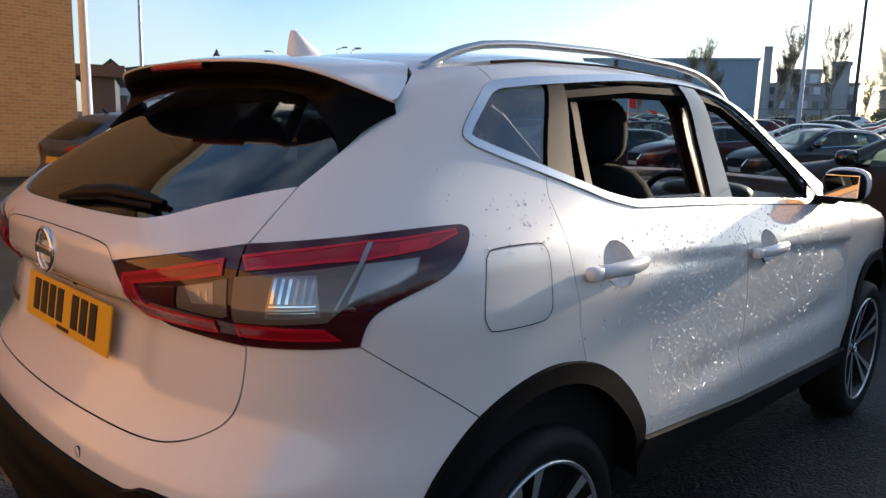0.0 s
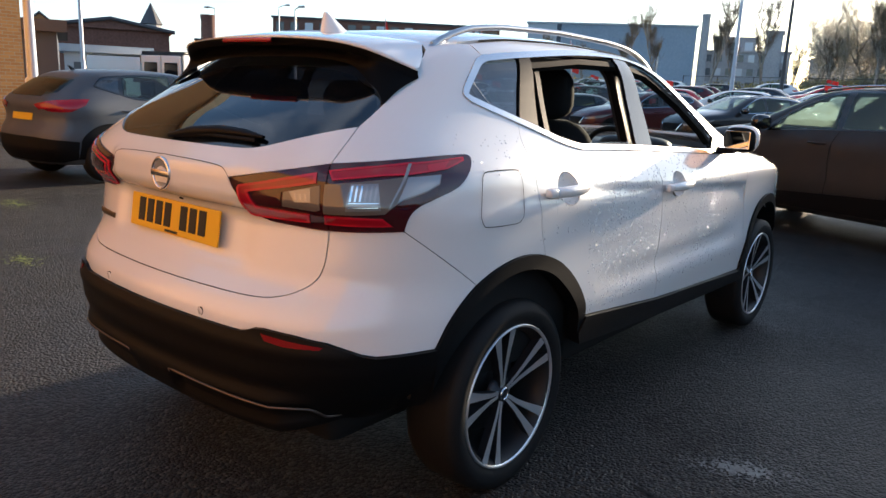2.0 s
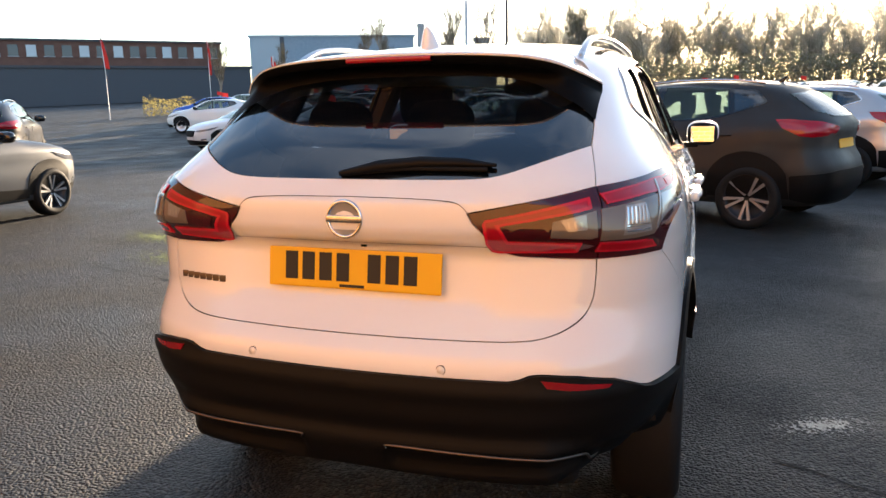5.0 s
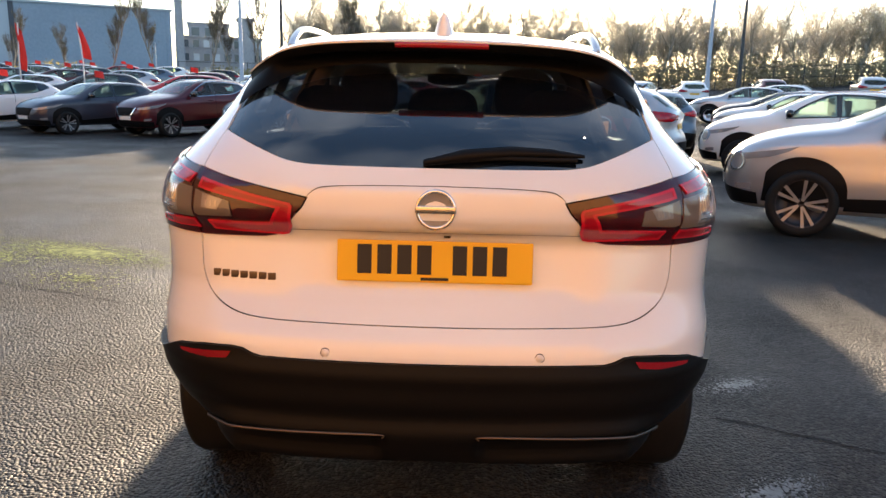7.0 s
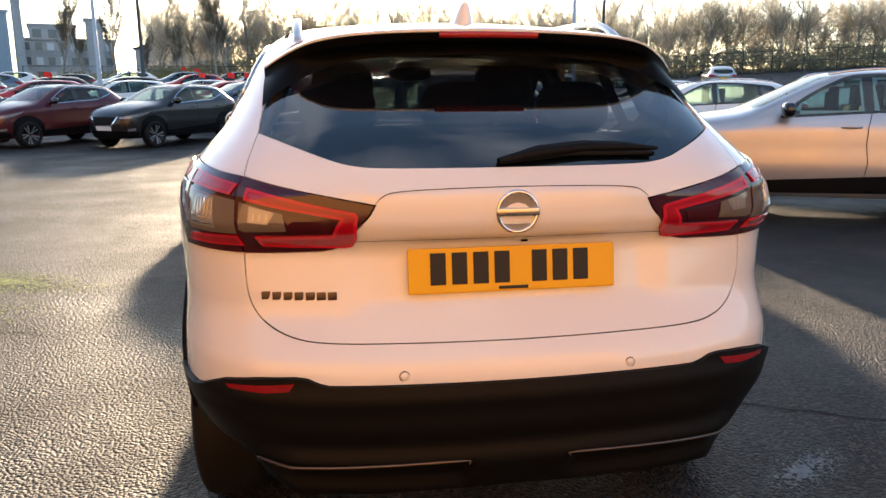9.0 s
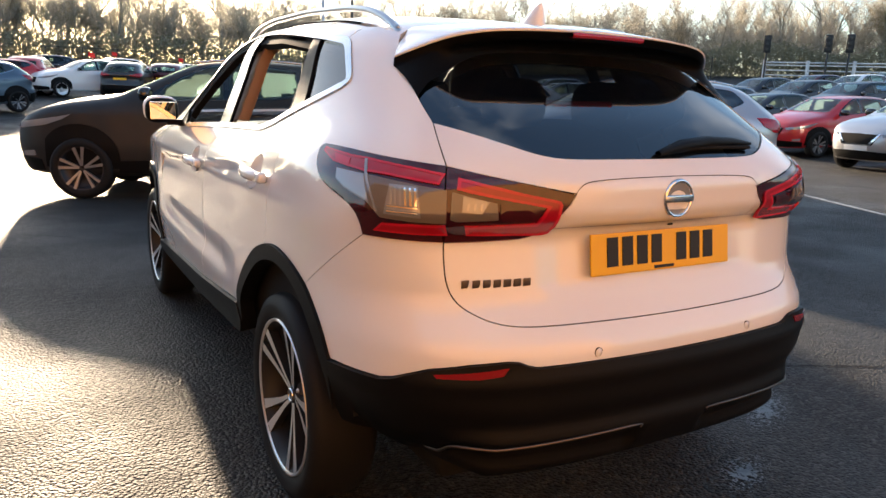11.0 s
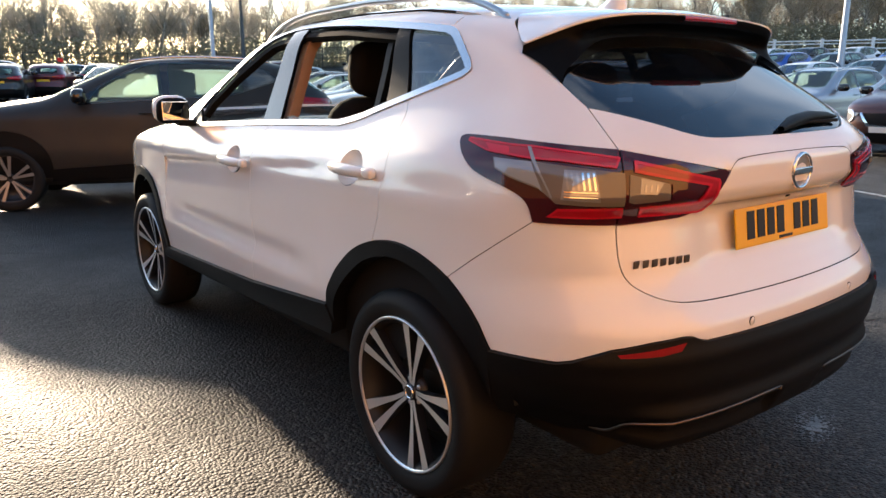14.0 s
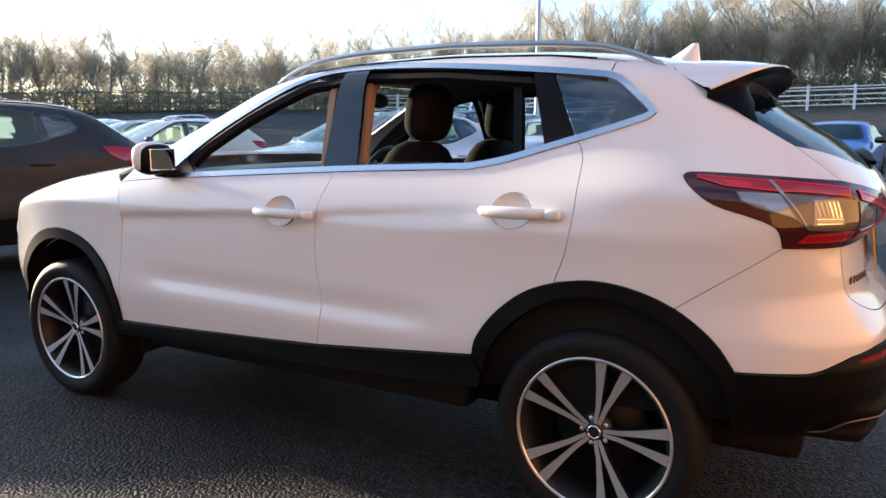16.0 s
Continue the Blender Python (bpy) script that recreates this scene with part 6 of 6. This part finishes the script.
# flags on poles
for bearing, d, h, kind in ((-32.2, 33, 3.4, "feather"), (-28.4, 33, 3.5, "flag"), (-43.5, 60, 6.0, "flag"), (-36.5, 75, 6.5, "feather")):
    x, y = at_bearing(bearing, d)
    b2 = on_ground(x, y)
    ob = thing("banner_flag", "red advertising flag on a white pole", "flag", Matrix.Translation((x, y, b2)) @ pose(0, 0, 0, 0, 0, -bearing), group="banner flags")
    part("pole", tube([(0, 0, 0), (0, 0, h * .6), (-.12 if kind == "flag" else .05, 0, h)], .03, 6), FENCE, ob)
    rows_ = []
    for u in np.linspace(0, 1, 10):
        wdt = (.22 if kind == "feather" else .32) * (min(1, (1 - u) * 5 + .3)) * (1 if kind == "feather" else .55 + .45 * (1 - u))
        z = h * (.50 if kind == "feather" else .62) + h * (.50 if kind == "feather" else .38) * u
        off = -.12 * u if kind == "flag" else 0
        rows_.append([(off + wdt * v_ + .04 * math.sin(5 * u), .06 * math.sin(4 * v_ + 6 * u), z - .1 * v_) for v_ in (0, .33, .66, 1)])
    part("cloth", grid_mesh("cloth", rows_), FLAG_RED, ob, "red cloth")

# ---- woods ----
BARK = material("grey_brown_bark", (0.10, 0.08, 0.06), 0.95)
mottle(BARK, (0.20, 0.18, 0.15), (0.38, 0.34, 0.28), 4.0)
TWIG = material("bare_twigs", (0.20, 0.185, 0.16), 0.95)
TWIG_DARK = material("dark_bare_twigs", (0.15, 0.13, 0.10), 0.95)
LEAF_Y = material("yellowing_leaves", (0.30, 0.24, 0.05), 0.8)
mottle(LEAF_Y, (0.13, 0.12, 0.05), (0.28, 0.23, 0.09), 1.2)
LEAF_G = material("scrub_leaves", (0.06, 0.08, 0.03), 0.8)
mottle(LEAF_G, (0.075, 0.072, 0.05), (0.19, 0.175, 0.115), 0.6, more=3.0)


def let_light_through(m, share, tint):
    """Thin leaves pass some light from behind; on bare twigs this stands in for haze."""
    t = m.node_tree
    bs, out_ = t.nodes["Principled BSDF"], t.nodes["Material Output"]
    tl, mx = t.nodes.new("ShaderNodeBsdfTranslucent"), t.nodes.new("ShaderNodeMixShader")
    tl.inputs[0].default_value = (*tint, 1)
    mx.inputs[0].default_value = share
    t.links.new(bs.outputs[0], mx.inputs[1])
    t.links.new(tl.outputs[0], mx.inputs[2])
    t.links.new(mx.outputs[0], out_.inputs[0])


let_light_through(LEAF_Y, .5, (0.34, 0.29, 0.11))
let_light_through(LEAF_G, .55, (0.36, 0.34, 0.23))
# Twigs are solid; this pale translucent share paints haze and glare over the woods.
let_light_through(TWIG, .65, (0.62, 0.58, 0.49))


def tree_meshes(seed, height, leaves, slim=1.0, twig=None):
    """Trunk and limbs as tapered tubes; a crown of fine twigs and some leaves."""
    r_ = random.Random(seed)
    limbs = bmesh.new()
    tv, tf, lv, lf = [], [], [], []

    def limb(p, d, length, rad, depth):
        pts, rads = [p.copy()], [rad]
        q = p.copy()
        steps = 5 if depth < 2 else 3
        for i in range(steps):
            d = (d + Vector((r_.uniform(-1, 1), r_.uniform(-1, 1), r_.uniform(-.2, .6))) * (.10 + .06 * depth)).normalized()
            q = q + d * length / steps
            pts.append(q.copy())
            rads.append(rad * (1 - .75 * (i + 1) / steps))
        if depth < 3:
            m_ = tube([tuple(v) for v in pts], rads, 6 if depth == 0 else 4)
            limbs.from_mesh(m_)
            bpy.data.meshes.remove(m_)
        n = (9, 6, 6)[depth] if depth < 3 else 0
        for k in range(n):
            u = r_.uniform(.28 if depth == 0 else .2, 1)
            i = min(steps - 1, int(u * steps))
            base = pts[i].lerp(pts[i + 1], u * steps - i)
            th = r_.uniform(0, 6.283)
            out = Vector((math.cos(th) * slim, math.sin(th) * slim, r_.uniform(.35, 1.0)))
            limb(base, (out.normalized() * .8 + d * .4).normalized(), length * r_.uniform(.36, .55), rad * .35, depth + 1)
        if depth >= 2:
            for k in range(16):
                u = r_.uniform(0, 1) * (len(pts) - 1)
                i = min(len(pts) - 2, int(u))
                base = pts[i].lerp(pts[i + 1], u - i)
                tip = base + Vector((r_.uniform(-1, 1), r_.uniform(-1, 1), r_.uniform(-.1, 1.2))).normalized() * r_.uniform(.25, .7) * height / 9
                s = Vector((r_.uniform(-1, 1), r_.uniform(-1, 1), 0)).normalized() * .010
                k0 = len(tv)
                tv.extend([tuple(base - s), tuple(base + s), tuple(tip)])
                tf.append((k0, k0 + 1, k0 + 2))
                if r_.random() < leaves:
                    c = base.lerp(tip, r_.uniform(.4, 1))
                    a, b3 = Vector((r_.uniform(-1, 1), r_.uniform(-1, 1), r_.uniform(-1, 1))).normalized() * .055, Vector((r_.uniform(-1, 1), r_.uniform(-1, 1), r_.uniform(-1, 1))).normalized() * .04
                    k1 = len(lv)
                    lv.extend([tuple(c - a), tuple(c + b3), tuple(c + a), tuple(c - b3)])
                    lf.append((k1, k1 + 1, k1 + 2, k1 + 3))

    limb(Vector((0, 0, -.2)), Vector((0, 0, 1)), height * .78, height * .016 + .03, 0)
    tm = bpy.data.meshes.new("trunk")
    limbs.to_mesh(tm)
    limbs.free()
    tm.materials.append(BARK)
    cm = bpy.data.meshes.new("crown")
    cm.from_pydata(tv + lv, [], tf + [tuple(i + len(tv) for i in f) for f in lf])
    cm.materials.append(twig or TWIG)
    cm.materials.append(LEAF_Y)
    for i, f in enumerate(cm.polygons):
        f.material_index = 0 if i < len(tf) else 1
    return tm, cm


VARIANTS = [tree_meshes(21, 9, .06), tree_meshes(22, 10, .03), tree_meshes(23, 8, .20), tree_meshes(24, 9.5, .0, .7), tree_meshes(25, 6.5, .02, .26, TWIG_DARK), tree_meshes(26, 10.5, .02)]


def tree(x, y, variant, scale, label="bare winter tree with fine twigs"):
    tm, cm = VARIANTS[variant]
    ob = thing("tree", label, "tree", Matrix.Translation((x, y, on_ground(x, y))) @ pose(0, 0, 0, 0, 0, (x * 53 + y * 31) % 360) @ Matrix.Scale(scale, 4), group="trees")
    part("trunk", tm, None, ob)
    part("crown", cm, None, ob, smooth=False)


rnd = random.Random(5)
for bearing in np.arange(-11.5, 96, .85):
    for layer in range(3):
        bb_ = bearing + rnd.uniform(-.6, .6)
        d = (78 if bb_ < 40 else 78 - (bb_ - 40) * .12) + layer * 7 + rnd.uniform(-3, 3)
        x, y = at_bearing(bb_, d, (-1, -2))
        grow = np.interp(bb_, (-12, 0, 8, 20, 35, 55, 70, 95), (.85, .9, .8, .76, .72, .74, 1.05, 1.15))
        tree(x, y, rnd.choice((0, 1, 3, 5, 2, 1)), grow * rnd.uniform(.75, 1.1))
for bearing, d, sc in ((-32, 58, .62), (-28.4, 66, .55), (-25.9, 60, .8), (-22.9, 58, .85), (-19.4, 56, .95), (-17.6, 60, .75), (-15.8, 58, .95), (-14.0, 60, .55), (-11.5, 62, .6), (-36, 60, .7), (-9, 64, 1.0), (-8, 66, .95)):
    tree(*at_bearing(bearing, d), 4, sc, "slim young tree with dark bare twigs")


def scrub(name, label, mat, spans, seed, height, size):
    """A hedge bank of loose leaves and stems along a run of bearings: (from, to, distance, count)."""
    r_ = random.Random(seed)
    v, f = [], []
    for b0, b1, d, n in spans:
        for _ in range(n):
            be = r_.uniform(b0, b1)
            x, y = at_bearing(be, d + r_.gauss(0, 1.6), (-1, -2))
            top_ = height * (.55 + .45 * noise.noise(Vector((x * .11, y * .11, 0))) + .25 * noise.noise(Vector((x * .5, y * .5, 3))))
            z = on_ground(x, y) + abs(r_.random() ** .8) * max(.4, top_)
            a, b3 = Vector((r_.uniform(-1, 1), r_.uniform(-1, 1), r_.uniform(-1, 1))).normalized() * size * r_.uniform(.5, 1.3), Vector((r_.uniform(-1, 1), r_.uniform(-1, 1), r_.uniform(-1, 1))).normalized() * size * .6
            c = Vector((x, y, z))
            k = len(v)
            v.extend([tuple(c - a), tuple(c + b3), tuple(c + a), tuple(c - b3)])
            f.append((k, k + 1, k + 2, k + 3))
    me_ = bpy.data.meshes.new(name)
    me_.from_pydata(v, [], f)
    tagged(part(name, me_, mat, None, smooth=False), label, "undergrowth", kind="stuff")


scrub("scrub", "dull green scrub at the foot of the woods", LEAF_G, [(-12, 40, 72, 52000), (40, 96, 70, 60000)], 7, 4.0, .12)
scrub("scrub_stems", "grey-brown thicket between the trees", TWIG, [(-12, 40, 80, 75000), (40, 96, 76, 75000)], 8, 7.6, .11)
scrub("hedge", "low yellowing hedge along the fence", LEAF_Y, [(-40, -8, 62, 9000)], 9, 2.2, .10)
